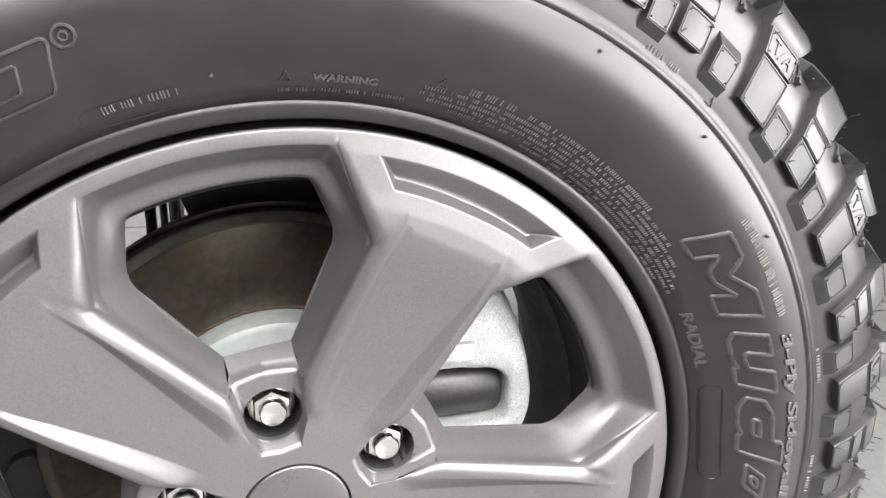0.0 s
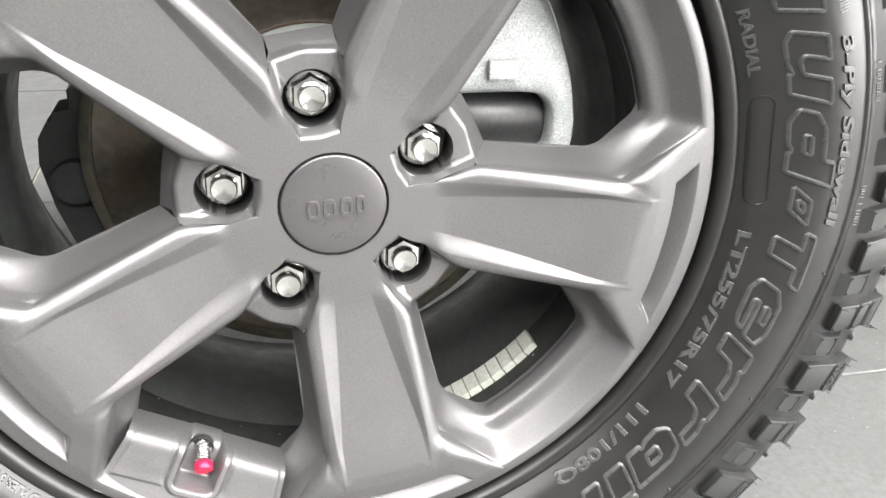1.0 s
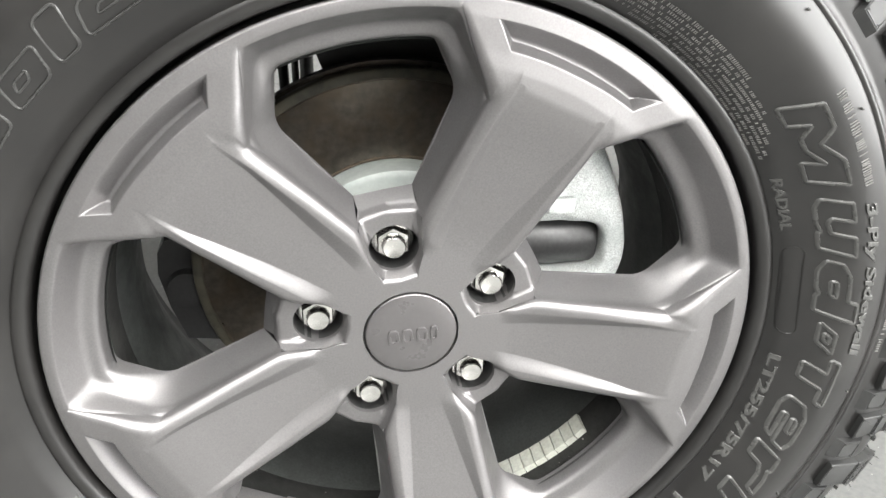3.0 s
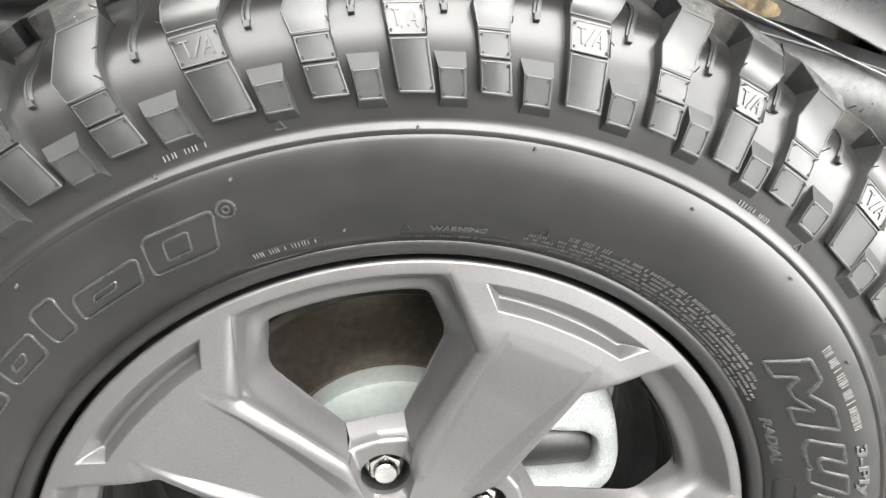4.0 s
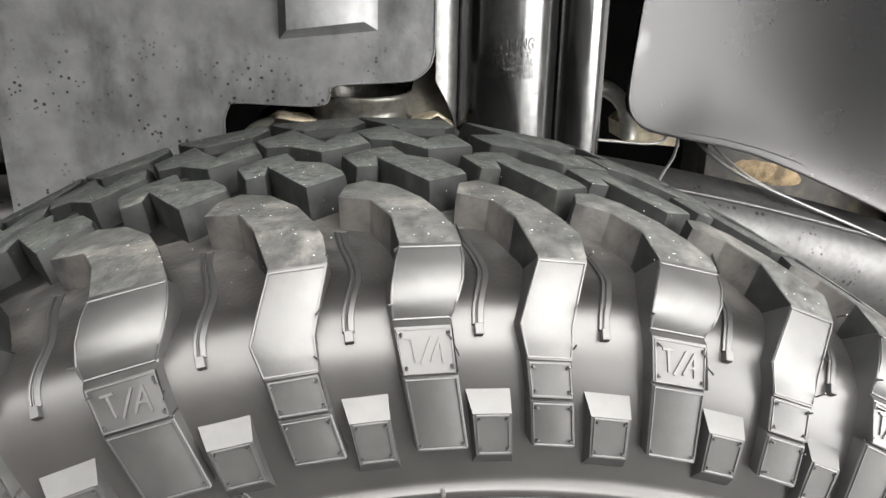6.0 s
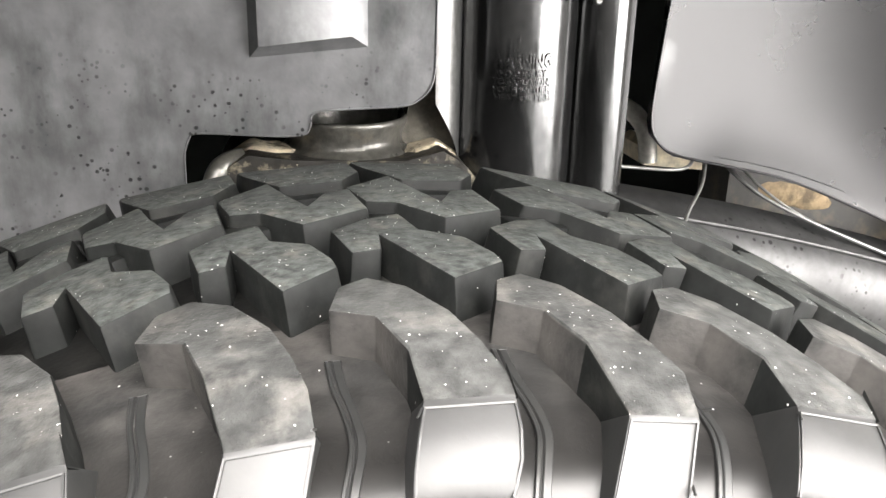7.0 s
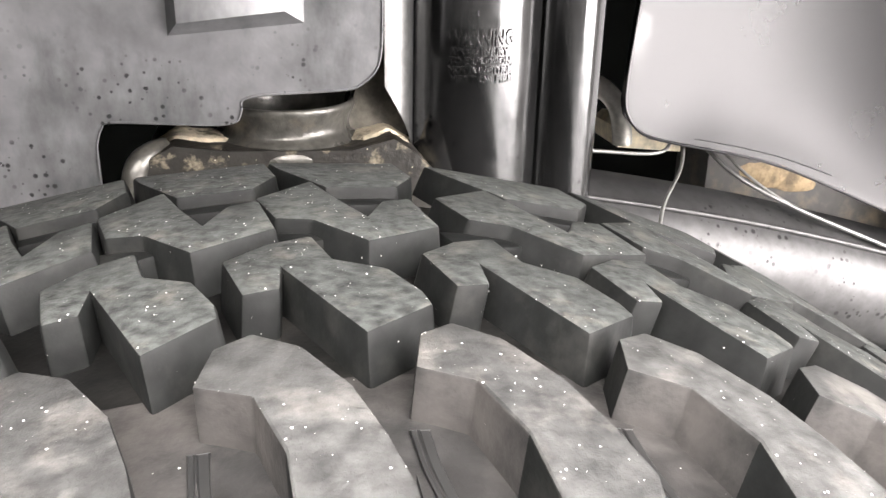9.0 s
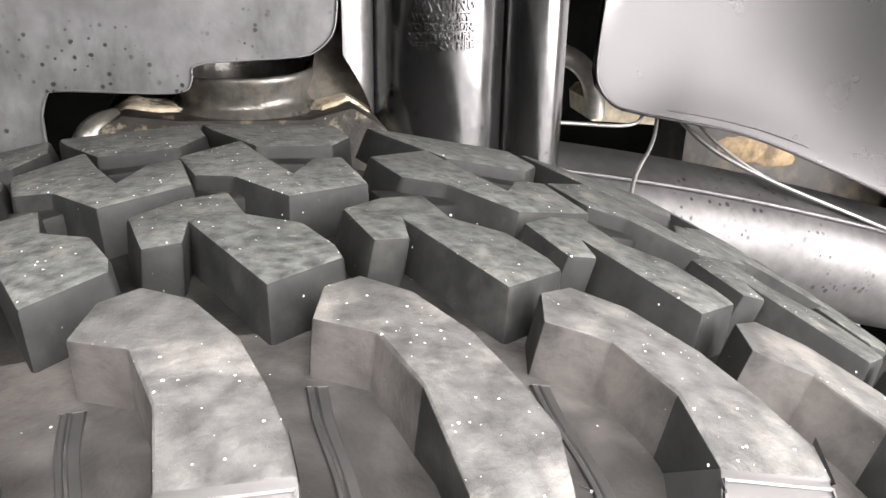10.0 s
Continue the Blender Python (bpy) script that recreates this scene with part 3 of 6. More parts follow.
for kind, (source, angles, sizes) in enumerate(((lambda s: moulding(ST_B, False, s), CENTRES[0::2], SIZES[0::2]), (lambda s: moulding(ST_A, True, s), CENTRES[1::2], SIZES[1::2]), (small_moulding, BETWEEN, pitches(BETWEEN)))):
    for size in sorted(set(sizes)):
        piece, made = bpy.data.meshes.new("piece"), source(size)
        made.to_mesh(piece)
        made.free()
        for a, q_ in zip(angles, sizes):
            if q_ == size:
                n0 = len(fine.verts)
                fine.from_mesh(piece)
                fine.verts.ensure_lookup_table()
                bmesh.ops.transform(fine, matrix=Matrix.Rotation(-radians(a), 4, "Y"), verts=fine.verts[n0:])
        bpy.data.meshes.remove(piece)
tagged(part("fine_moulding", fine, TREAD, tyre, "", 40), kind="stuff")


def on_side(bm, width, r_mid, height, start, end):
    """Bends flat letters onto the sidewall; tops outward, read clockwise."""
    for v in bm.verts:
        r = r_mid - height / 2 + v.co.y
        a = start + (end - start) * v.co.x / width
        v.co = wp(r, a, side_y(r) - v.co.z)
    return bm


def side_text(name, body, r_mid, height, start, end, rise=0.0010, shear=0.0):
    bm, w = text_bm(body, height, rise, 0.0002, shear)
    return part(name, on_side(bm, w, r_mid, height, start, end), LETTER, tyre, "", 40)


side_text("side_lettering", "RADIAL", 0.2560, 0.0052, 27.3, 18.0)
side_text("side_lettering", "LT255/75R17", 0.2580, 0.0062, -4.6, -31.3)
side_text("side_lettering", "111/108Q", 0.2565, 0.0066, -36.2, -54.4)
side_text("side_lettering", "3-Ply Sidewall", 0.3035, 0.0070, 20.8, -2.4, shear=0.15)
side_text("side_lettering", "TUBELESS", 0.2625, 0.0068, -139.8, -152.2)
side_text("side_lettering", "WARNING", 0.2618, 0.0032, 87.4, 80.6, rise=0.0008)
side_text("side_lettering", "TREAD PLIES: 3 POLYESTER + 2 STEEL", 0.2530, 0.0036, -134.0, -157.5, rise=0.0008)
side_text("side_lettering", "SIDEWALL PLIES: 3 POLYESTER", 0.2575, 0.0036, -131.0, -138.5, rise=0.0008)


def ridge(bm, pts, width, rise, closed=True):
    """A raised ridge on the sidewall along (radius, angle) points."""
    n = len(pts)
    loops = []
    for i in range(n):
        p, q = Vector(pts[i - 1] if (closed or i) else pts[0]), Vector(pts[(i + 1) % n] if (closed or i < n - 1) else pts[-1])
        c = Vector(pts[i])
        t = Vector(((q.x - p.x), (q.y - p.y) * radians(1) * c.x)).normalized()
        nr, na = -t.y, t.x / (c.x * radians(1))
        loops.append([bm.verts.new(wp(c.x + nr * w, c.y + na * w, side_y(c.x + nr * w) - h)) for w, h in ((width, -0.0004), (width * 0.45, rise), (-width * 0.45, rise), (-width, -0.0004))])
    for i in range(n if closed else n - 1):
        a, b = loops[i], loops[(i + 1) % n]
        for k in range(3):
            bm.faces.new((a[k], a[k + 1], b[k + 1], b[k]))


def round_rect(r0, r1, a0, a1, rad, lean=0.0):
    """Points of a rounded rectangle on the sidewall."""
    da = math.degrees(rad / ((r0 + r1) / 2))
    s_ = 1 if a1 > a0 else -1
    out = []
    for (r, a, q) in ((r0 + rad, a0 + s_ * da, 0), (r1 - rad, a0 + s_ * da, 1), (r1 - rad, a1 - s_ * da, 2), (r0 + rad, a1 - s_ * da, 3)):
        for k in range(5):
            out.append((r + rad * math.sin(radians(-90 + 90 * q + 22.5 * k)), a - s_ * da * math.cos(radians(-90 + 90 * q + 22.5 * k))))
    return [(r, a - lean * (r - r0) / (r1 - r0)) for r, a in out]


# Outlines of the big slanted letters in a unit box: across, up.
SHAPES = {
    "M": ([(0, 0), (0, 1), (0.30, 1), (0.5, 0.55), (0.70, 1), (1, 1), (1, 0), (0.75, 0), (0.75, 0.55), (0.58, 0.20), (0.42, 0.20), (0.25, 0.55), (0.25, 0)],),
    "u": ([(0.05, 1), (0.38, 1), (0.38, 0.38), (0.48, 0.28), (0.66, 0.34), (0.66, 1), (1, 1), (1, 0), (0.70, 0), (0.68, 0.10), (0.55, 0.0), (0.22, 0.0), (0.05, 0.16)],),
    "d": ([(1, 1), (1, 0), (0.70, 0), (0.66, 0.08), (0.55, 0), (0.22, 0), (0.0, 0.18), (0.0, 0.55), (0.22, 0.74), (0.66, 0.74), (0.66, 1)], [(0.36, 0.30), (0.36, 0.46), (0.64, 0.46), (0.64, 0.30)]),
    "-": ([(0, 0), (0, 1), (1, 1), (1, 0)], [(0.32, 0.32), (0.32, 0.68), (0.68, 0.68), (0.68, 0.32)]),
    "T": ([(0, 1), (1, 1), (1, 0.72), (0.68, 0.72), (0.68, 0), (0.32, 0), (0.32, 0.72), (0, 0.72)],),
    "e": ([(1, 0.40), (0.34, 0.40), (0.36, 0.24), (0.96, 0.24), (0.90, 0.05), (0.74, 0.0), (0.24, 0.0), (0.0, 0.20), (0.0, 0.78), (0.22, 1), (0.76, 1), (1, 0.80)], [(0.34, 0.60), (0.36, 0.78), (0.64, 0.78), (0.66, 0.60)]),
    "r": ([(0, 0), (0, 1), (0.36, 1), (0.38, 0.88), (0.58, 1), (1, 1), (1, 0.66), (0.58, 0.66), (0.40, 0.50), (0.40, 0)],),
    "a": ([(1, 1), (1, 0), (0.68, 0), (0.66, 0.10), (0.52, 0), (0.22, 0), (0.0, 0.22), (0.0, 0.80), (0.22, 1)], [(0.36, 0.34), (0.36, 0.66), (0.64, 0.66), (0.64, 0.34)]),
    "i": ([(0, 0), (0, 0.74), (1, 0.74), (1, 0)], [(0, 0.84), (0, 1), (1, 1), (1, 0.84)]),
    "n": ([(0, 0), (0, 1), (0.34, 1), (0.36, 0.90), (0.52, 1), (0.80, 1), (1, 0.82), (1, 0), (0.64, 0), (0.64, 0.66), (0.36, 0.66), (0.36, 0)],),
}


def fine_loop(pts, step=0.0016):
    """A closed line of (radius, angle) points with its corners eased and its sides cut into short steps."""
    out = []
    n = len(pts)
    for i in range(n):
        p, q = Vector(pts[i]), Vector(pts[(i + 1) % n])
        length = math.hypot(q.x - p.x, (q.y - p.y) * radians(1) * p.x)
        m = max(2, int(length / step))
        out += [tuple(p.lerp(q, (k + 0.5) / m)) for k in range(m)]
    return out


for ch, a0, a1, r0, r1 in (("M", 37.4, 25.2, 0.2700, 0.2925), ("u", 22.8, 14.2, 0.2715, 0.2925), ("d", 12.4, 3.8, 0.2715, 0.2970), ("-", 1.8, -1.4, 0.2770, 0.2880), ("T", -2.9, -10.2, 0.2735, 0.2965), ("e", -11.2, -19.2, 0.2705, 0.2905),
                           ("r", -20.6, -27.6, 0.2705, 0.2905), ("r", -28.9, -35.8, 0.2705, 0.2905), ("a", -36.8, -44.6, 0.2705, 0.2905), ("i", -45.8, -49.0, 0.2705, 0.2960), ("n", -50.4, -58.2, 0.2705, 0.2905)):
    bm = bmesh.new()
    for shape in SHAPES[ch]:
        ridge(bm, fine_loop([(r0 + (r1 - r0) * v, a0 + 0.9 + (a1 - a0) * u - 1.8 * v) for u, v in shape]), 0.0016, 0.0016)
    part("raised_letter", bm, LETTER, tyre, "", 60)

# The maker's mark is left as plain outlined shapes, one for each sign.
for a0, a1, r0, r1 in ((117.6, 110.2, 0.2750, 0.2985), (126.8, 119.0, 0.2755, 0.2915), (131.0, 128.0, 0.2750, 0.2985), (138.2, 132.6, 0.2750, 0.2915), (147.4, 140.0, 0.2745, 0.2985), (156.8, 149.2, 0.2750, 0.2915), (166.2, 158.6, 0.2750, 0.2915), (176.5, 168.0, 0.2740, 0.2970)):
    bm = bmesh.new()
    ridge(bm, round_rect(r0, r1, a0, a1, 0.0035, 1.6), 0.0011, 0.0009)
    if a0 - a1 > 5:
        m0 = (a0 - a1) * 0.32
        ridge(bm, round_rect(r0 + 0.006, r1 - 0.006, a0 - m0, a1 + m0, 0.0015, 0.8), 0.0010, 0.0008)
    part("raised_mark", bm, MARK, tyre, "", 60)
bm = bmesh.new()
ridge(bm, [(0.2967 + 0.0045 * math.cos(radians(18 * k)), 107.46 + math.degrees(0.0045 / 0.2967) * math.sin(radians(18 * k))) for k in range(20)], 0.0010, 0.0010)
ridge(bm, [(0.2967 + 0.0018 * math.cos(radians(45 * k)), 107.46 + math.degrees(0.0018 / 0.2967) * math.sin(radians(45 * k))) for k in range(8)], 0.0008, 0.0009)
part("raised_mark", bm, MARK, tyre, "", 60)
bm = bmesh.new()
ridge(bm, round_rect(0.2535, 0.2650, 15.2, -0.4, 0.0055), 0.0006, 0.0006)
part("raised_border", bm, RUBBER, tyre, "", 60)
bm = bmesh.new()
ridge(bm, round_rect(0.2535, 0.2640, 110.0, 99.5, 0.0050), 0.0005, 0.0001)
part("raised_border", bm, RUBBER, tyre, "", 60)


def bar_text(lines, name="fine_print"):
    """Rows of small raised bars: moulded small print too fine to read. Lines: radius, height, first and last angle."""
    bm = bmesh.new()
    rng = random.Random(5)
    for r, h, a0, a1 in lines:
        a = a0
        while a > a1:
            w = rng.uniform(0.12, 0.26)
            hh = h * rng.uniform(0.8, 1.0)
            ridge(bm, [(r - hh / 2, a), (r + hh / 2, a)], 0.00034, 0.0009, False)
            a -= w + 0.14 + (0.5 if rng.random() < 0.16 else 0.0)
    return tagged(part(name, bm, PRINT, tyre, "", 60), kind="stuff")


bar_text([(0.2556, 0.0022, 90.6, 76.8)])
bar_text([(0.2680, 0.0038, 70.9, 65.4), (0.2672, 0.0026, 63.6, 44.0), (0.2641, 0.0020, 75.6, 38.0), (0.2611, 0.0019, 75.9, 35.0), (0.2582, 0.0019, 74.8, 33.0), (0.2553, 0.0018, 72.0, 31.5), (0.2525, 0.0017, 62.0, 31.0), (0.2499, 0.0016, 57.0, 33.5)])
bar_text([(0.2612, 0.0040, 107.6, 100.4)])
bar_text([(0.3035, 0.0062, 36.6, 22.6)])
bar_text([(0.3285, 0.0030, 110.6, 106.2), (0.3262, 0.0030, 57.2, 53.0), (0.3265, 0.0028, 16.0, 11.0), (0.3265, 0.0028, 2.0, -3.0)])
for r, a, h in ((0.2625, 90.0, 0.0052), (0.2680, 74.0, 0.0050), (0.3276, 48.7, 0.0045), (0.3288, 100.7, 0.0045)):
    bm = bmesh.new()
    da = math.degrees(h * 0.55 / r)
    ridge(bm, [(r - h / 2, a + da), (r + h / 2, a), (r - h / 2, a - da)], 0.0006, 0.0008)
    part("raised_triangle", bm, LETTER, tyre, "", 60)
# Vent pips scattered over the sidewall.
for r, a in ((0.3100, 106.0), (0.3146, 78.5), (0.3110, 61.4), (0.3205, 89.2), (0.312, 47.0), (0.311, 33.0), (0.313, -8.5), (0.3105, -27.0), (0.311, -43.0), (0.3225, 112.0), (0.312, 128.0), (0.3135, 152.0), (0.2660, 97.0)):
    bm = bmesh.new()
    bmesh.ops.create_cone(bm, cap_ends=True, segments=8, radius1=0.0011, radius2=0.0007, depth=0.003, matrix=Matrix.Translation(wp(r, a, side_y(r) - 0.0006)) @ Matrix.Rotation(radians(90), 4, "X"))
    part("vent_pip", bm, LETTER, tyre, "", 40)

# ---- the wheel: alloy rim ----


def line(x, pts):
    return float(np.interp(x, [p[0] for p in pts], [p[1] for p in pts]))


def step_up(x, a, b):
    t = min(1.0, max(0.0, (x - a) / (b - a)))
    return t * t * (3 - 2 * t)


HALF = [(0.0591, 0.0207), (0.0820, 0.0343), (0.1250, 0.0366), (0.1722, 0.0388), (0.20, 0.0388)]  # half width of the spoke along it
EDGE_Y = [(0.0591, -0.0120), (0.0820, -0.0120), (0.1250, -0.0185), (0.1722, -0.0250)]
FLOOR_Y = [(0.056, -0.0126), (0.070, -0.0126), (0.085, -0.0138), (0.115, -0.0188), (0.150, -0.0264), (0.178, -0.0343), (0.191, -0.0368)]
RIDGE_Y = [(0.056, -0.0128), (0.066, -0.0154), (0.085, -0.0184), (0.120, -0.0244), (0.150, -0.0302), (0.168, -0.0335), (0.182, -0.0358), (0.191, -0.0367)]
FLOOR_W = [(0.0567, 0.0105), (0.112, 0.0182), (0.165, 0.0268), (0.191, 0.0280)]
RIDGE_W = [(0.0567, 0.0190), (0.075, 0.0240), (0.120, 0.0278), (0.165, 0.0304), (0.191, 0.0300)]


CORNER, TIP = Vector((0.1722, 0.0388)), Vector((0.2275 * math.cos(radians(20.3)), 0.2275 * math.sin(radians(20.3))))


def seg_dist(p, a, b):
    t = max(0.0, min(1.0, (p - a).dot(b - a) / (b - a).length_squared))
    return (p - a - (b - a) * t).length, t


def edge_at(p):
    """Distance to the window edge, the width of its rounding and its depth."""
    d1, t1 = seg_dist(p, CORNER, TIP)
    d2, t2 = seg_dist(p, Vector((0.125, 0.0366)), CORNER)
    return (d1, 0.0100 - 0.0062 * t1, -0.0250 - 0.0058 * t1) if d1 <= d2 else (d2, 0.0078 + 0.0022 * t2, -0.0185 - 0.0065 * t2)


def wedge(x, a, b):
    """A slope with fairly crisp creases at both ends."""
    t = min(1.0, max(0.0, (x - a) / (b - a)))
    return 0.7 * t + 0.3 * t * t * (3 - 2 * t)


CREASE_IN, CREASE_OUT = 0.62, 0.74


def face_y(x, v):
    """Depth of the spoke's face before its edges are rounded: a shallow trough between two ridges."""
    return line(x, FLOOR_Y) + (line(x, RIDGE_Y) - line(x, FLOOR_Y)) * wedge(v, line(x, FLOOR_W), line(x, RIDGE_W)) * step_up(x, 0.058, 0.070)


def spoke_point(u, f):
    """A point of the spoke's face: u from hub to rim, f from the middle line over the two creases to the edge."""
    g = abs(f)
    x0 = 0.056 + 0.0031 * g
    x1 = 0.1905 if g < CREASE_OUT else 0.1905 - 0.0183 * ((g - CREASE_OUT) / (1 - CREASE_OUT))
    x = x0 + (x1 - x0) * u
    half = line(x, HALF)
    v = line(g, [(0, 0.0), (CREASE_IN, line(x, FLOOR_W)), (CREASE_OUT, line(x, RIDGE_W)), (1, half)])
    y = face_y(x, v)
    d, rho, ey = edge_at(Vector((x, v))) if x > 0.126 else (half - v, line(x, [(0.056, 0.0055), (0.125, 0.0078)]), line(x, EDGE_Y))
    d = min(1.0, d / rho)
    return (x, math.copysign(v, f), ey + (y - ey) * math.sqrt(max(0.0, 1 - (1 - d) ** 2)))


OUT_Y = [(0.165, -0.0345), (0.178, -0.0360), (0.1905, -0.0367), (0.198, -0.0362), (0.207, -0.0346), (0.2245, -0.0325), (0.234, -0.0305)]
POCKET_END = 11.9


def rim_point(deg, s):
    """A point of the spoke's end: angle from its middle line, s from the spoke's face or window edge (0) to the rim (1). A pocket is sunk in it, and the rows and columns run along its sides."""
    g = abs(deg)
    w = Vector((math.cos(radians(g)), math.sin(radians(g))))
    ends = [Vector(spoke_point(1, CREASE_OUT)[:2]), CORNER, TIP]
    if g <= math.degrees(math.atan2(ends[0].y, ends[0].x)):
        r_in = ends[0].x / w.x
    else:
        a, b = (ends[0], ends[1]) if g <= math.degrees(math.atan2(CORNER.y, CORNER.x)) else (ends[1], ends[2])
        n = Vector((b.y - a.y, a.x - b.x))
        r_in = a.dot(n) / w.dot(n)
    first = line(g, [(0, 0.2078), (11.8, 0.2085), (16, 0.2105)])
    along = line(s, [(0, r_in), (0.30, first), (0.50, first + 0.0042), (0.80, 0.2226), (0.92, 0.2250), (1, 0.234)]) if g < 17.5 else 0.0
    fade = step_up(g, 15.0, 17.0)
    r = along * (1 - fade) + (r_in + (0.234 - r_in) * s) * fade
    y = line(r, OUT_Y) + (face_y(r_in * w.x, r_in * w.y) - line(r_in, OUT_Y)) * (1 - step_up(r - r_in, 0.0, 0.012)) * (1 - step_up(g, 12.0, 13.0))
    # The pocket: a steep inner side, steep ends and a long slope up to the rim.
    inner, outer, end = r - first, 0.2250 - r, (POCKET_END - g) * radians(1) * 0.217
    y += 0.0108 * min(step_up(inner, 0.0, 0.0042), step_up(end, 0.0, 0.0045), wedge(outer, 0.0004, 0.0108))
    # Its ends lean outwards.
    turn = 3.1 * min(1.0, max(0.0, (r - 0.2085) / 0.0165)) * line(g, [(7.0, 0.0), (POCKET_END, 1.0), (17.4, 0.0)])
    p = Vector((math.cos(radians(g + turn)), math.sin(radians(g + turn)))) * r
    d, rho, ey = edge_at(p)
    if d < rho:
        y = ey + (y - ey) * math.sqrt(max(0.0, 1 - (1 - d / rho) ** 2))
    return (p.x, math.copysign(p.y, deg), y)


def sector():
    """Half a spoke with half a window, from the spoke's middle line to the lug's: points and faces."""
    def po(r, deg, y):
        return (r * math.cos(radians(deg)), r * math.sin(radians(deg)), y)

    c36, s36 = math.cos(radians(36)), math.sin(radians(36))

    def lu(u, v, y):
        return (u * c36 + v * s36, u * s36 - v * c36, y)

    V = {
        "h0": po(0.0332, 0, -0.0125), "h1": po(0.0332, 18, -0.0125), "h2": po(0.0332, 36, -0.0125), "hb0": po(0.0330, 0, 0.006), "hb1": po(0.0330, 18, 0.006), "hb2": po(0.0330, 36, 0.006),
        "K0": lu(0.0440, 0, -0.0103), "K1": lu(0.0455, 0.0115, -0.0103), "K2": lu(0.060, 0.0180, -0.0106), "C": lu(0.0865, 0.0205, -0.0120),
        "M": (0.125, 0.0366, -0.0185), "B": spoke_point(1, 1.0),
        "Bb": po(0.1700, 16.6, 0.0060), "Cb": lu(0.0990, 0.0196, 0.0130),
        "K0p": lu(0.0465, 0, -0.0040), "K1p": lu(0.0475, 0.0100, -0.0040), "K2p": lu(0.0605, 0.0165, -0.0040), "Cp": lu(0.0885, 0.0180, -0.0040), "Ep": lu(0.0915, 0, -0.0045),
        "Cq": lu(0.0905, 0.0183, 0.0020), "Eq": lu(0.0937, 0, 0.0020), "Er": lu(0.0995, 0, 0.0130),
        "G0": po(0.060, 0, 0.0220), "G1": po(0.170, 0, 0.0080), "G2": po(0.2010, 0, 0.0080), "gh": lu(0.060, 0, 0.0220), "e": po(0.2010, 22.2, 0.0080),
    }
    faces = ["h0 h1 hb1 hb0", "h1 h2 hb2 hb1", "K0 K1 K1p K0p", "K1 K2 K2p K1p", "K2 C Cp K2p", "Cp Ep Eq Cq", "Cq Eq Er Cb",
             "Cb Er gh G0", "Cb G0 G1 Bb", "Bb G1 G2 e", "B M C Cp Cq Cb Bb"]
    # The pad round the lug's socket, between its outline and a round hole.
    lugc = Vector((0.0635, 0.0))
    border = [Vector(p) for p in ((0.0915, 0.0), (0.0885, 0.0180), (0.0605, 0.0165), (0.0475, 0.0100), (0.0465, 0.0))]
    bkeys = ["Ep", "Cp", "K2p", "K1p", "K0p"]
    inner, outer = [], []
    for i in range(4):
        for k in range(4 if i < 3 else 5):
            p = border[i].lerp(border[i + 1], k / 4)
            key = bkeys[i] if k == 0 else (bkeys[i + 1] if k == 4 else f"w{i}{k}")
            if key not in V:
                V[key] = lu(p.x, p.y, -0.0040)
            d = (p - lugc).normalized() * 0.0172
            V["i" + key] = lu(lugc.x + d.x, lugc.y + d.y, -0.0040)
            V["j" + key] = lu(lugc.x + d.x * 0.97, lugc.y + d.y * 0.97, 0.0200)
            outer.append(key)
    for p, q in zip(outer, outer[1:]):
        faces += [f"{p} {q} i{q} i{p}", f"i{p} i{q} j{q} j{p}"]
    # Where the outline's long sides carry extra points, the neighbours take them in.
    faces = [f for f in faces if f not in ("K0 K1 K1p K0p", "K1 K2 K2p K1p", "K2 C Cp K2p", "Cp Ep Eq Cq")]
    faces += ["K0 K1 K1p w31 w32 w33 K0p", "K1 K2 K2p w21 w22 w23 K1p", "K2 C Cp w11 w12 w13 K2p", "Cp w03 w02 w01 Ep Eq Cq"]
    faces.append(" ".join("j" + k for k in outer))
    return V, [f.split() for f in faces]


# The wall round a window, from the lug's corner along the spoke to the rim's middle: a slope, a hollow, a ledge and a rounded edge on the rim's side.
SILL = smooth_line([(0.2275, -0.0310), (0.2256, -0.0288), (0.2172, -0.0148), (0.2146, -0.0116), (0.2116, -0.0100), (0.2072, -0.0090), (0.2046, -0.0072), (0.2030, -0.0030), (0.2016, 0.0080)], 3)
SIDE = smooth_line([(0.0, 0.0), (0.02, 0.10), (0.10, 0.24), (0.50, 0.60), (0.86, 0.90), (1.0, 1.0)], 5)


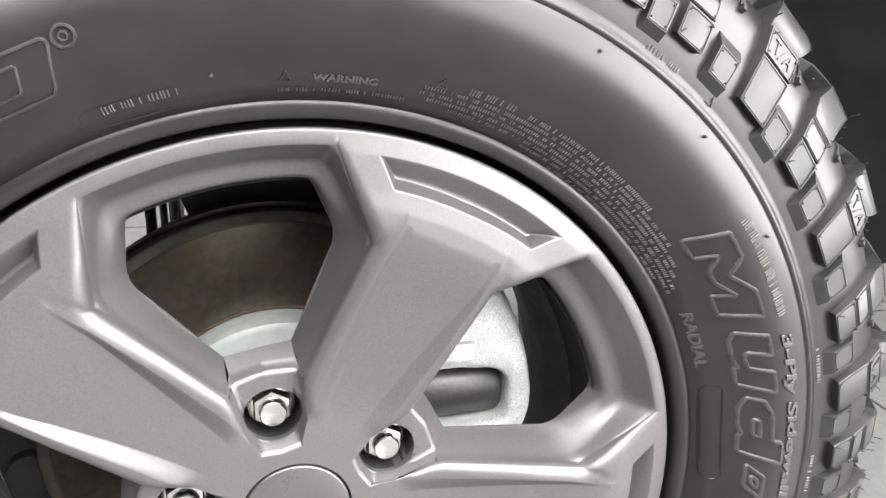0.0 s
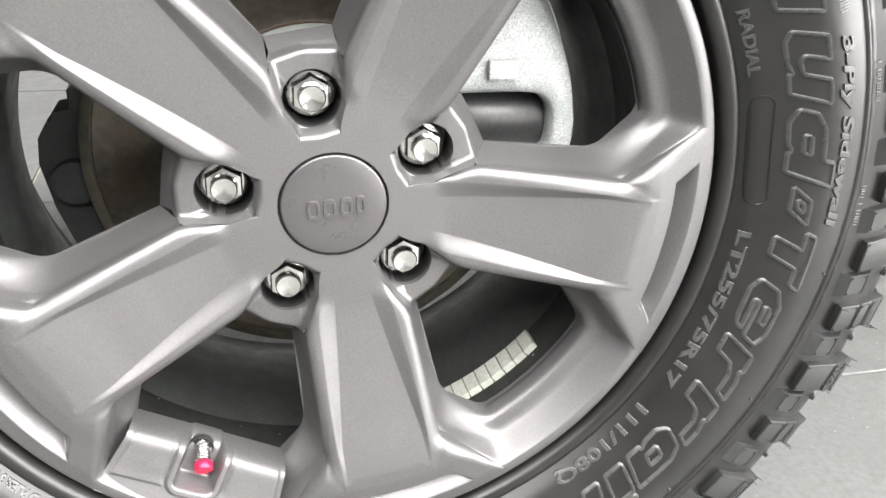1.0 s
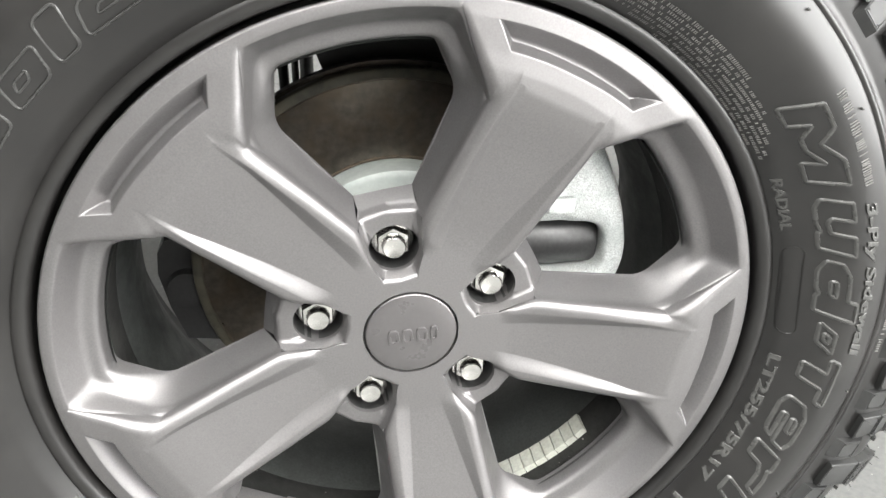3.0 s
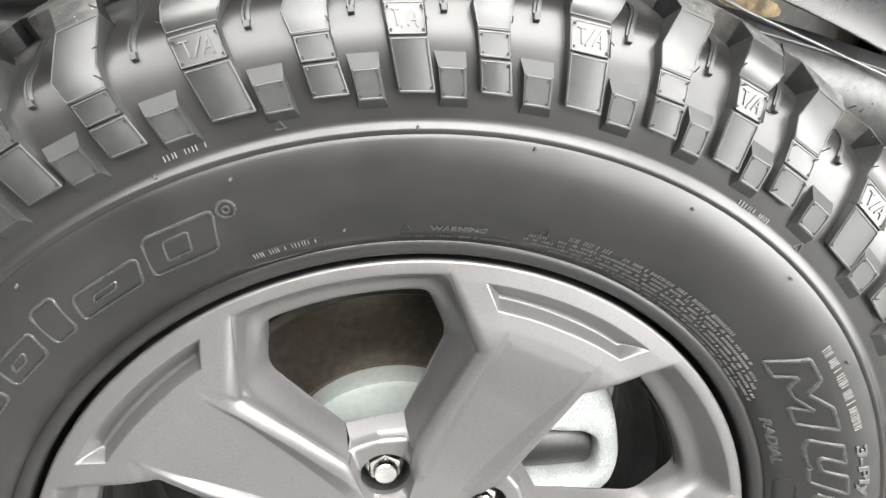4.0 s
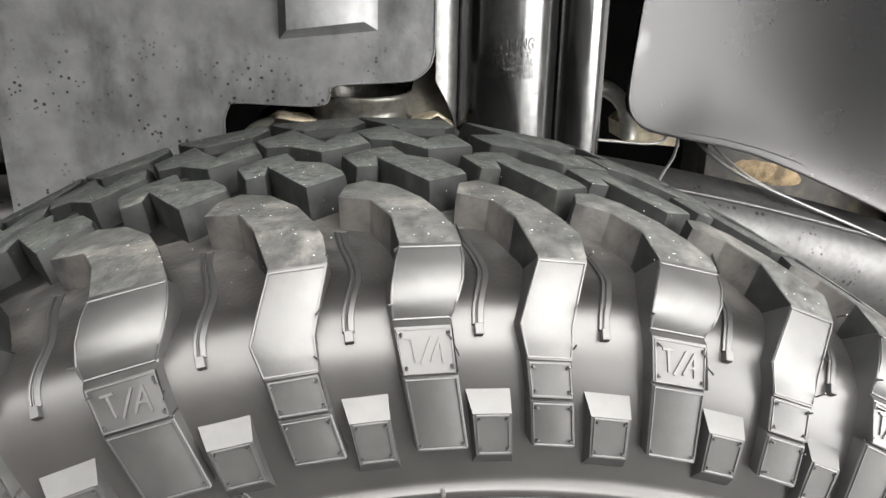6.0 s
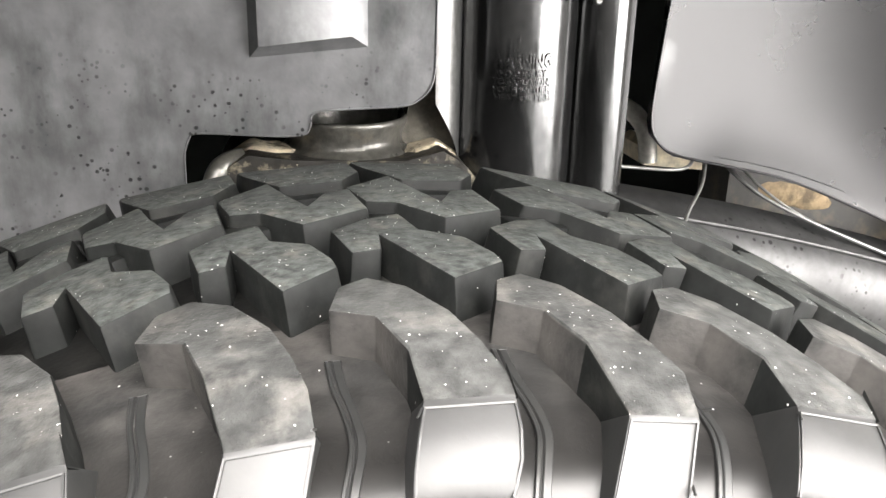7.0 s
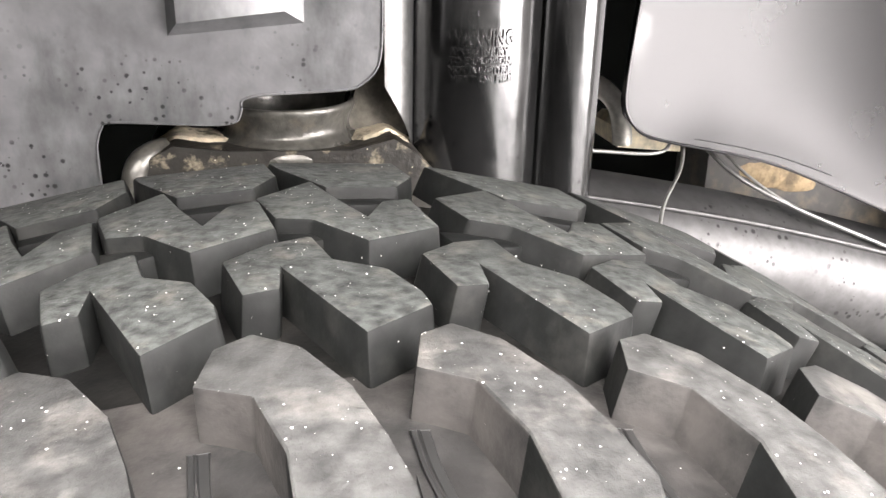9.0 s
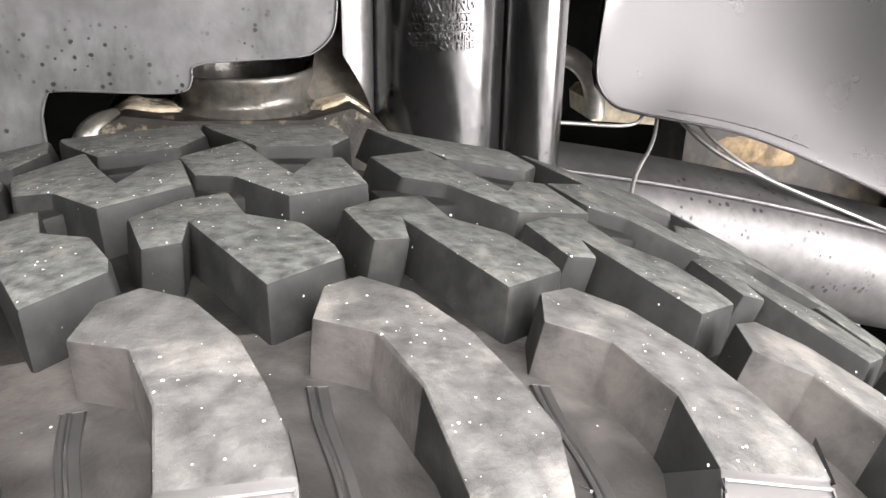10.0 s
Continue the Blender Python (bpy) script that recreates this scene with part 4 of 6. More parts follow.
def window_wall():
    """Rows of points across half a window's wall."""
    def side(top, low):
        out = []
        for k in range(len(SILL)):
            f = k / (len(SILL) - 1) * (len(SIDE) - 1)
            i = min(int(f), len(SIDE) - 2)
            across, down = (SIDE[i][c] + (SIDE[i + 1][c] - SIDE[i][c]) * (f - i) for c in (0, 1))
            out.append(np.array([top[0] + (low[0] - top[0]) * across, top[1] + (low[1] - top[1]) * across, top[2] + (low[2] - top[2]) * down]))
        return out

    def rim_side(deg, lean):
        out = []
        for k, (r, y) in enumerate(SILL):
            a = radians(deg + lean * k / (len(SILL) - 1))
            out.append(np.array([r * math.cos(a), r * math.sin(a), y]))
        return out

    c36, s36 = math.cos(radians(36)), math.sin(radians(36))
    c_top, c_low = (0.0865 * c36 + 0.0205 * s36, 0.0865 * s36 - 0.0205 * c36, -0.0120), (0.0990 * c36 + 0.0196 * s36, 0.0990 * s36 - 0.0196 * c36, 0.0130)
    b_top, b_low = spoke_point(1, 1.0), (0.1700 * math.cos(radians(16.6)), 0.1700 * math.sin(radians(16.6)), 0.0060)
    m_top, m_low = (0.125, 0.0366, -0.0185), tuple(0.5 * (p + q) + w for p, q, w in zip(c_low, b_low, (0.001, -0.0015, 0.0)))
    keys = [side(c_top, c_low), side(m_top, m_low), side(b_top, b_low), rim_side(20.3, 1.9), rim_side(36, 0)]
    counts = (14, 14, 16)
    rows_ = []
    for (p, q), n in zip(zip(keys, keys[1:]), counts):
        rows_ += [[a + (b - a) * k / n for a, b in zip(p, q)] for k in range(n)]
    rows_ += [rim_side(20.3 + 15.7 * k / 30, 1.9 * (1 - k / 30)) for k in range(31)]
    # The corners are filleted: the more the deeper.
    n = len(rows_)
    for corner, reach in ((28, 5), (44, 7)):
        for turn in range(14):
            old = [list(r) for r in rows_]
            for i in range(corner - reach, corner + reach + 1):
                fade = 1 - abs(i - corner) / (reach + 1)
                for k in range(2, len(SILL)):
                    w = 0.5 * fade * min(1.0, (k - 1) / 6)
                    rows_[i][k] = old[i][k] * (1 - w) + (old[i - 1][k] + old[i + 1][k]) * 0.5 * w
    return rows_


bm = bmesh.new()
V, FACES = sector()
WALL = window_wall()
for k in range(5):
    spoke = LUG - 36 + 72 * k
    for mirror in (1, -1):
        made = {}
        for key, (x, y, d) in V.items():
            a = radians(spoke)
            yy = y * mirror
            made[key] = bm.verts.new((x * math.cos(a) - yy * math.sin(a), d, x * math.sin(a) + yy * math.cos(a)))
        for f in FACES:
            try:
                bm.faces.new([made[i] for i in f]).material_index = 5 if "M" in f else 0
            except ValueError:
                pass
bmesh.ops.remove_doubles(bm, verts=bm.verts, dist=0.00005)
bmesh.ops.recalc_face_normals(bm, faces=bm.faces)
nuts = [wp(0.0635, LUG - 72 * k, 0) for k in range(5)]


def main_edge(e):
    """An edge of the spokes, well away from the sockets' fine rings."""
    if len(e.link_faces) != 2 or e.calc_face_angle(0) < radians(9):
        return False
    return all(min(math.hypot(v.co.x - n.x, v.co.z - n.z) for n in nuts) > 0.0180 and v.co.y < 0.010 for v in e.verts)


bmesh.ops.bevel(bm, geom=[e for e in bm.edges if main_edge(e)], offset=0.0026, segments=3, profile=0.5, affect="EDGES", clamp_overlap=False)
# The spoke's rough side gives way to the modelled window wall.
bmesh.ops.delete(bm, geom=[f for f in bm.faces if f.material_index == 5], context="FACES")
FS = [1.0, 0.985, 0.965, 0.94, 0.91, 0.88, 0.85, 0.82, 0.79, 0.765, 0.75, 0.74, 0.73, 0.715, 0.695, 0.675, 0.655, 0.635, 0.625, 0.62, 0.61, 0.59, 0.54, 0.45, 0.30, 0.15]
FS = [-f for f in FS] + [0.0] + FS[::-1]
# The hub's face between the cap, the spokes and the lug pockets, which it meets in a soft edge.
def hub_rows():
    c36, s36 = math.cos(radians(36)), math.sin(radians(36))
    path = [Vector((0.0332 * math.cos(radians(18)), 0.0332 * math.sin(radians(18)))), Vector((0.0455 * c36 + 0.0115 * s36, 0.0455 * s36 - 0.0115 * c36)), Vector((0.0600 * c36 + 0.0180 * s36, 0.0600 * s36 - 0.0180 * c36))]
    out = []
    for f in FS:
        g = abs(f)
        x, v, y_out = spoke_point(0, f)
        if g <= 0.59:
            d = radians(18 * g / 0.59)
            start, h = Vector((0.0332 * math.cos(d), 0.0332 * math.sin(d))), 0.0
        else:
            h = (g - 0.59) / 0.41 * 2
            start = path[0].lerp(path[1], h) if h < 1 else path[1].lerp(path[2], h - 1)
        end = Vector((x, abs(v)))
        row = []
        for w in (0, 0.015, 0.035, 0.06, 0.10, 0.15, 0.25, 0.4, 0.6, 0.8, 1.0):
            p = start.lerp(end, w)
            d = w * (end - start).length
            y = -0.0125 + (y_out + 0.0125) * step_up(w, 0.2, 1.0) + 0.0020 * (1 - min(1.0, d / 0.0026)) ** 2 * step_up(h, 0.75, 1.0)
            row.append((p.x, math.copysign(p.y, f), y))
        out.append(row)
    return out


def lug_rows():
    """The flat of the hub between the cap and a lug's pocket, from one side of the lug to the other, about the lug's middle line."""
    out = []
    for k in range(-12, 13):
        g = abs(k) / 12
        d = radians(18 * g)
        start = Vector((0.0332 * math.cos(d), 0.0332 * math.sin(d)))
        end = Vector((0.0440, 0)).lerp(Vector((0.0455, 0.0115)), g)
        row = []
        for w in (0, 0.2, 0.4, 0.6, 0.7, 0.78, 0.85, 0.91, 0.96, 1.0):
            p = start.lerp(end, w)
            near = (1 - w) * (end - start).length
            row.append((p.x, math.copysign(p.y, k), -0.0125 + 0.0022 * (1 - min(1.0, near / 0.0026)) ** 2))
        out.append(row)
    return out


HUB, LUG_FLAT = hub_rows(), lug_rows()
for k in range(10):
    a = radians(LUG - 36 + 72 * k) if k < 5 else radians(LUG + 72 * k)
    made = [[bm.verts.new((x * math.cos(a) - v * math.sin(a), y, x * math.sin(a) + v * math.cos(a))) for x, v, y in row] for row in (HUB if k < 5 else LUG_FLAT)]
    for p, q in zip(made, made[1:]):
        for i in range(len(p) - 1):
            bm.faces.new((p[i], p[i + 1], q[i + 1], q[i]))
# The upright sides of the lug pockets, under the hub's soft edge.
POCKET = [((0.0440, 0.0, -0.0103), (0.0464, 0.0, -0.0036)), ((0.0455, 0.0115, -0.0103), (0.0474, 0.0101, -0.0036)), ((0.0600, 0.0180, -0.0106), (0.0604, 0.0166, -0.0036)), ((0.0865, 0.0205, -0.0116), (0.0884, 0.0182, -0.0036))]
for k in range(5):
    a = radians(LUG + 72 * k)
    for mirror in (1, -1):
        made = [[bm.verts.new((u * math.cos(a) - v * mirror * math.sin(a), y, u * math.sin(a) + v * mirror * math.cos(a))) for u, v, y in (top, tuple(0.75 * p + 0.25 * q for p, q in zip(top, low)), low)] for top, low in POCKET]
        for p, q in zip(made, made[1:]):
            for i in range(2):
                bm.faces.new((p[i], p[i + 1], q[i + 1], q[i]))
# The window walls and the narrow rim outside them.
for k in range(5):
    a = radians(LUG - 36 + 72 * k)
    for mirror in (1, -1):
        def spun(p):
            yy = p[1] * mirror
            return bm.verts.new((p[0] * math.cos(a) - yy * math.sin(a), p[2], p[0] * math.sin(a) + yy * math.cos(a)))
        made = [[spun(p) for p in row] for row in WALL]
        for p, q in zip(made, made[1:]):
            for i in range(len(p) - 1):
                bm.faces.new((p[i], p[i + 1], q[i + 1], q[i]))
        outer = []
        for row in WALL[44:]:
            d = math.atan2(row[0][1], row[0][0])
            outer.append([spun((r * math.cos(d), r * math.sin(d), y)) for r, y in ((0.234, -0.0305), (0.2300, -0.0314), (0.2275, -0.0310))])
        for p, q in zip(outer, outer[1:]):
            for i in range(2):
                bm.faces.new((p[i], p[i + 1], q[i + 1], q[i]))
# The spokes' faces, finely modelled between hub, rim and window edges.
US = [0, 0.02, 0.04, 0.06, 0.08, 0.10, 0.13, 0.17, 0.22] + [0.29 + 0.0355 * k for k in range(21)]
for k in range(5):
    a = radians(LUG - 36 + 72 * k)
    sheet_rows = []
    for u in US:
        row = []
        for f in FS:
            x, v, y = spoke_point(u, f)
            row.append(bm.verts.new((x * math.cos(a) - v * math.sin(a), y, x * math.sin(a) + v * math.cos(a))))
        sheet_rows.append(row)
    for p, q in zip(sheet_rows, sheet_rows[1:]):
        for i in range(len(FS) - 1):
            bm.faces.new((p[i], p[i + 1], q[i + 1], q[i]))
    ang = sorted({round(math.degrees(math.atan2(spoke_point(1, f)[1], spoke_point(1, f)[0])), 5) for f in FS} | {round(sg * (12.7 + 7.6 * i / 18), 5) for i in range(1, 19) for sg in (1, -1)} | {round(0.55 * i, 5) for i in range(-14, 15)} | {sg * (POCKET_END - 0.16 * i) for i in range(9) for sg in (1, -1)})
    sheet_rows = []
    for i in range(51):
        row = []
        for deg in ang:
            x, v, y = rim_point(deg, i / 50)
            row.append(bm.verts.new((x * math.cos(a) - v * math.sin(a), y, x * math.sin(a) + v * math.cos(a))))
        sheet_rows.append(row)
    for p, q in zip(sheet_rows, sheet_rows[1:]):
        for i in range(len(ang) - 1):
            bm.faces.new((p[i], p[i + 1], q[i + 1], q[i]))
bmesh.ops.remove_doubles(bm, verts=bm.verts, dist=0.00012)
rim = part("alloy_rim", bm, PAINT, wheel, "satin dark silver alloy with five broad faceted spokes", 70)
even = rim.modifiers.new("even_shading", "WEIGHTED_NORMAL")
even.keep_sharp, even.weight = True, 80
bm = bmesh.new()
lathe(bm, [(0.234, -0.0305), (0.2350, -0.0300), (0.2354, -0.0285), (0.2348, -0.0262), (0.2335, -0.0250), (0.2330, -0.0120), (0.2330, 0.0)], 160)
part("rim_lip", bm, PAINT, wheel, "", 60)
bm = bmesh.new()
lathe(bm, [(0.2000, 0.0020), (0.2030, 0.006), (0.2045, 0.014), (0.2030, 0.022), (0.2020, 0.050), (0.196, 0.075), (0.196, 0.120), (0.205, 0.150), (0.214, 0.172), (0.214, 0.180), (0.225, 0.182), (0.225, 0.150), (0.207, 0.06), (0.216, 0.0), (0.2160, -0.010)], 128)
part("barrel", bm, BARREL, wheel, "darker inner barrel of the rim", 50)
bm = bmesh.new()
lathe(bm, [(0.2026, 0.0070), (0.2040, 0.0140), (0.2025, 0.0220), (0.2016, 0.0440), (0.2022, 0.0450)], 128)
part("barrel_band", bm, mat("dirty_band", (0.0075, 0.0075, 0.007), 0.75, spec=0.25, grain=0.5, grain_scale=120, stain=(0.02, 0.02, 0.018), stain_scale=40, bump=0.0004, bump_scale=220, specks=(0.25, 0.25, 0.23), specks_scale=260, specks_size=0.2, specks_share=0.15), wheel, "dirty black band round the barrel", 50)

# Centre cap.
bm = bmesh.new()
rings = lathe(bm, [(0.0316, 0.004), (0.0316, -0.0120), (0.0312, -0.0128), (0.0305, -0.0131), (0.020, -0.0141), (0.010, -0.0145), (0.0004, -0.0146)], 64)
disc_cap(bm, rings[-1])
cap = part("centre_cap", bm, CAPM, wheel, "round domed grey centre cap", 50)

# A dark ring that paints the shade in the gap round the cap.
bm = bmesh.new()
lathe(bm, [(0.0316, -0.0080), (0.0334, -0.0080)], 64)
part("cap_gap", bm, HOLE, wheel, "dark gap round the cap", 40)

# The mark on the cap, as four plain raised shapes.
for x, w in ((0.0155, 0.0050), (0.0070, 0.0072), (-0.0030, 0.0072), (-0.0125, 0.0072)):
    bm = bmesh.new()
    turn = Matrix.Rotation(radians(-4), 3, "Y")
    ring_o, ring_i, low_o, low_i = [], [], [], []
    for k in range(20):
        t = 2 * math.pi * k / 20
        cx, cz = abs(math.cos(t)) ** 0.6 * math.copysign(1, math.cos(t)), abs(math.sin(t)) ** 0.6 * math.copysign(1, math.sin(t))
        for lst, f, y in ((ring_o, 1.0, -0.0156), (ring_i, 0.62, -0.0156), (low_o, 1.12, -0.0134), (low_i, 0.5, -0.0134)):
            lst.append(bm.verts.new(turn @ Vector((x + cx * w * 0.5 * f, y, -0.001 + cz * 0.0060 * f))))
    for k in range(20):
        j = (k + 1) % 20
        for p, q in ((low_o, ring_o), (ring_o, ring_i), (ring_i, low_i)):
            bm.faces.new((p[k], p[j], q[j], q[k]))
    part("raised_mark", bm, CAPM, cap, "", 40)

# Valve, in its boss on the rim.
VA = LUG - 216


def vp(u, v, y):
    a = radians(VA)
    return Vector((u * math.cos(a) - v * math.sin(a), y, u * math.sin(a) + v * math.cos(a)))


bm = bmesh.new()
PROFILE = smooth_line([(0.1860, 0.0060), (0.1863, -0.0050), (0.1880, -0.0132), (0.1915, -0.0176), (0.2010, -0.0208), (0.2125, -0.0245), (0.2270, -0.0308)], 5)


def ease(x, a, b):
    t = min(1.0, max(0.0, (x - a) / (b - a)))
    return t * t * (3 - 2 * t)


def boss_y(u, v, w):
    """Depth of the sloped plate: two flat pads, a raised frame in the shape of a U and the valve's recess in it."""
    y = float(np.interp(u, [p[0] for p in PROFILE], [p[1] for p in PROFILE]))
    dv, du = abs(v + 0.0025) - 0.0085, u - 0.2090
    d = math.hypot(max(dv, 0), max(du, 0)) + min(max(dv, du), 0) - 0.0045
    y += 0.0120 * ease(-d, -0.0005, 0.0035)
    y -= 0.0026 * ease(d, -0.001, 0.001) * (1 - ease(d, 0.0035, 0.006))
    edge = min(w - 0.004 - abs(v), 0.2150 - u, d - 0.0075)
    y -= 0.0013 * ease(edge, -0.0012, 0.0012)
    return y


grid = []
us = [0.1860] + [0.1862 + 0.0408 * (k / 72) for k in range(73)]
for i, u in enumerate(us):
    w = 0.0528 + 0.0074 * (u - 0.186) / 0.041
    grid.append([bm.verts.new(vp(u, w * f, boss_y(u, w * f, w) if i else 0.006)) for f in [k / 66 - 1.0 for k in range(133)]])
for p, q in zip(grid, grid[1:]):
    for k in range(132):
        bm.faces.new((p[k], p[k + 1], q[k + 1], q[k]))
boss = part("valve_boss", bm, PAINT, wheel, "", 40)
valve = part("valve_stem", bmesh.new(), CHROME, wheel, "metal valve stem with a red cap")
base = vp(0.1925, -0.0040, -0.0045)
axis = (vp(0.2003, 0.0008, -0.0195) - base).normalized()
q = axis.to_track_quat("Z", "Y").to_matrix().to_4x4()


def turned(prof, n=24):
    bm = bmesh.new()
    rings = [[bm.verts.new((r * math.cos(2 * math.pi * k / n), r * math.sin(2 * math.pi * k / n), z)) for k in range(n)] for r, z in prof]
    for a, b in zip(rings, rings[1:]):
        for k in range(n):
            bm.faces.new((a[k], a[(k + 1) % n], b[(k + 1) % n], b[k]))
    bm.faces.new(rings[-1])
    bm.faces.new(rings[0])
    return bm


stem = [(0.0056, -0.004), (0.0056, 0.0005), (0.0046, 0.0014)] + [(0.0051 if k % 2 else 0.0043, 0.002 + 0.0010 * k) for k in range(12)]
bm = turned(stem)
bm.transform(Matrix.Translation(base) @ q)
bm.to_mesh(valve.data)
bm.free()
bm = turned([(0.0056, 0.0122), (0.0060, 0.0128), (0.0060, 0.0172), (0.0056, 0.0180), (0.0046, 0.0183), (0.0040, 0.0180)], 32)
bm.transform(Matrix.Translation(base) @ q)
part("valve_cap", bm, RED, valve, "red anodised valve cap", 40)
bm = turned([(0.0082, -0.0046), (0.0086, -0.0010), (0.0082, 0.0002), (0.0070, -0.0012)], 40)
bm.transform(Matrix.Translation(vp(0.1935, -0.0042, -0.0070)) @ Matrix.Rotation(radians(90), 4, "X"))
part("valve_seat", bm, HOLE, valve, "dark round hole round the stem", 40)

# Lug nuts.
for k in range(5):
    c = wp(0.0635, LUG - 72 * k, 0)
    bm = bmesh.new()
    def lug_ring(r, y, n=24, hexa=False):
        out = []
        for i in range(n):
            a = 2 * math.pi * i / n
            rr = r / max(math.cos(((a + math.pi / 6) % (math.pi / 3)) - math.pi / 6), 0.1) if hexa else r
            out.append(bm.verts.new((c.x + rr * math.cos(a), y, c.z + rr * math.sin(a))))
        return out
    rr = [lug_ring(0.0142, 0.020), lug_ring(0.0142, 0.0095), lug_ring(0.0137, 0.0085), lug_ring(0.0120, 0.0078), lug_ring(0.0108, 0.0078, 24, True), lug_ring(0.0106, 0.0035, 24, True), lug_ring(0.0098, 0.0022, 24, True),
          lug_ring(0.0082, 0.0018), lug_ring(0.0079, -0.0032), lug_ring(0.0072, -0.0042), lug_ring(0.0004, -0.0024)]
    for p, q in zip(rr, rr[1:]):
        for i in range(24):
            bm.faces.new((p[i], p[(i + 1) % 24], q[(i + 1) % 24], q[i]))
    bm.faces.new(rr[-1])
    part("lug_nut", bm, CHROME, wheel, "chrome lug nut in a dark socket" if k == 0 else "", 25)
    bm = bmesh.new()
    circ = [[bm.verts.new((c.x + r * math.cos(2 * math.pi * i / 32), y, c.z + r * math.sin(2 * math.pi * i / 32))) for i in range(32)] for r, y in ((0.0170, 0.0), (0.0166, 0.0195), (0.0130, 0.0195))]
    for p, q in zip(circ, circ[1:]):
        for i in range(32):
            bm.faces.new((p[i], p[(i + 1) % 32], q[(i + 1) % 32], q[i]))
    part("lug_socket", bm, HOLE, wheel, "", 40)

# Balance weights on the barrel.
for k in range(10):
    bm = bmesh.new()
    a0 = -42.2 - k * 2.95
    pts = [wp(r, a, y) for r, y in ((0.2025, 0.022), (0.2025, 0.042), (0.1975, 0.041), (0.1975, 0.023)) for a in (a0, a0 - 2.7)]
    v = [bm.verts.new(p) for p in pts]
    for f in ((0, 1, 3, 2), (2, 3, 5, 4), (4, 5, 7, 6), (6, 7, 1, 0), (0, 2, 4, 6), (1, 7, 5, 3)):
        bm.faces.new([v[i] for i in f])
    soften(bm, 0.0005, 1)
    part("balance_weight", bm, LEAD, wheel, "", 30)

# ---- brake ----
disc = tagged(empty("brake_disc", 0, 0.09, ZC), "brown-grey steel brake disc with a pale hat, behind the spokes", "brake disc")
bm = bmesh.new()
lathe(bm, [(0.085, 0.0), (0.1468, 0.0), (0.1476, -0.0010), (0.1545, -0.0010), (0.1555, 0.0002), (0.1555, 0.008), (0.150, 0.009), (0.150, 0.017), (0.1555, 0.018), (0.1555, 0.026), (0.085, 0.026)], 128, True)
part("friction_ring", bm, DISC, disc, "", 40)
bm = bmesh.new()
lathe(bm, [(0.1481, -0.0009), (0.1484, -0.0014), (0.1540, -0.0014), (0.1552, -0.0004)], 128)
part("outer_lip", bm, mat("unworn_lip", (0.045, 0.043, 0.032), 0.6, metal=0.3, grain=0.4, grain_scale=120, stain=(0.09, 0.075, 0.05), stain_scale=40), disc, "dull unworn outer lip", 40)
bm = bmesh.new()
rings = lathe(bm, [(0.0862, 0.026), (0.0862, -0.016), (0.0850, -0.020), (0.081, -0.022), (0.03, -0.022)], 96)
disc_cap(bm, rings[-1])
part("hat", bm, HAT, disc, "pale grey-green hat", 40)

bm = bmesh.new()
lathe(bm, [(0.0866, -0.0003), (0.0872, -0.0012), (0.0884, -0.0012), (0.0890, -0.0003)], 96)
part("inner_lip", bm, mat("rust_lip", (0.065, 0.048, 0.032), 0.7, grain=0.3, grain_scale=150), disc, "rusty brown inner lip", 40)

# Added black sheet: hides the bright floor where the underbody lies dark.
shield = tagged(empty("dark_backing", 0, 0.135, ZC), "black dust shield behind the brake disc", "dust shield")
bm = bmesh.new()
lathe(bm, [(0.05, 0.0), (0.186, 0.0), (0.188, 0.003), (0.186, 0.006), (0.05, 0.006)], 40, True, 20, 109)
part("shield_plate", bm, BLACK, shield, "", 40)

caliper = tagged(empty("brake_caliper", 0.135, 0.06, ZC + 0.03), "bright cast aluminium brake caliper bracket beside the disc", "brake caliper")
def slot_ring(cx, cz, hx, hz, rad, n=8):
    """Points of a rounded slot, anticlockwise from its right side."""
    out = []
    for q, (sx, sz) in enumerate(((1, 1), (-1, 1), (-1, -1), (1, -1))):
        for k in range(n):
            t = radians(90 * q + 90 * k / (n - 1))
            out.append((cx + sx * (hx - rad) + rad * math.cos(t), cz + sz * (hz - rad) + rad * math.sin(t)))
    return out


bm = bmesh.new()
SLOT = slot_ring(0.110, 0.0245, 0.042, 0.0235, 0.017)
OUTLINE = smooth_line([(0.170, 0.030), (0.164, 0.062), (0.153, 0.092), (0.138, 0.118), (0.112, 0.132), (0.085, 0.130), (0.066, 0.112), (0.056, 0.080), (0.052, 0.040), (0.056, 0.006), (0.075, -0.012), (0.110, -0.016), (0.146, -0.014), (0.164, -0.002), (0.170, 0.016)], 4)
mid = Vector((0.110, 0.0245))


def around(poly, ang):
    """Where a ray from the slot's middle meets a closed outline."""
    d = Vector((math.cos(ang), math.sin(ang)))
    best = 0.0
    for p, q in zip(poly, poly[1:] + poly[:1]):
        p, q = Vector(p) - mid, Vector(q) - mid
        e = q - p
        den = d.x * e.y - d.y * e.x
        if abs(den) > 1e-12:
            t, u = (p.x * e.y - p.y * e.x) / den, (p.x * d.y - p.y * d.x) / den
            if t > 0 and -1e-6 <= u <= 1 + 1e-6:
                best = max(best, t)
    return mid + d * best


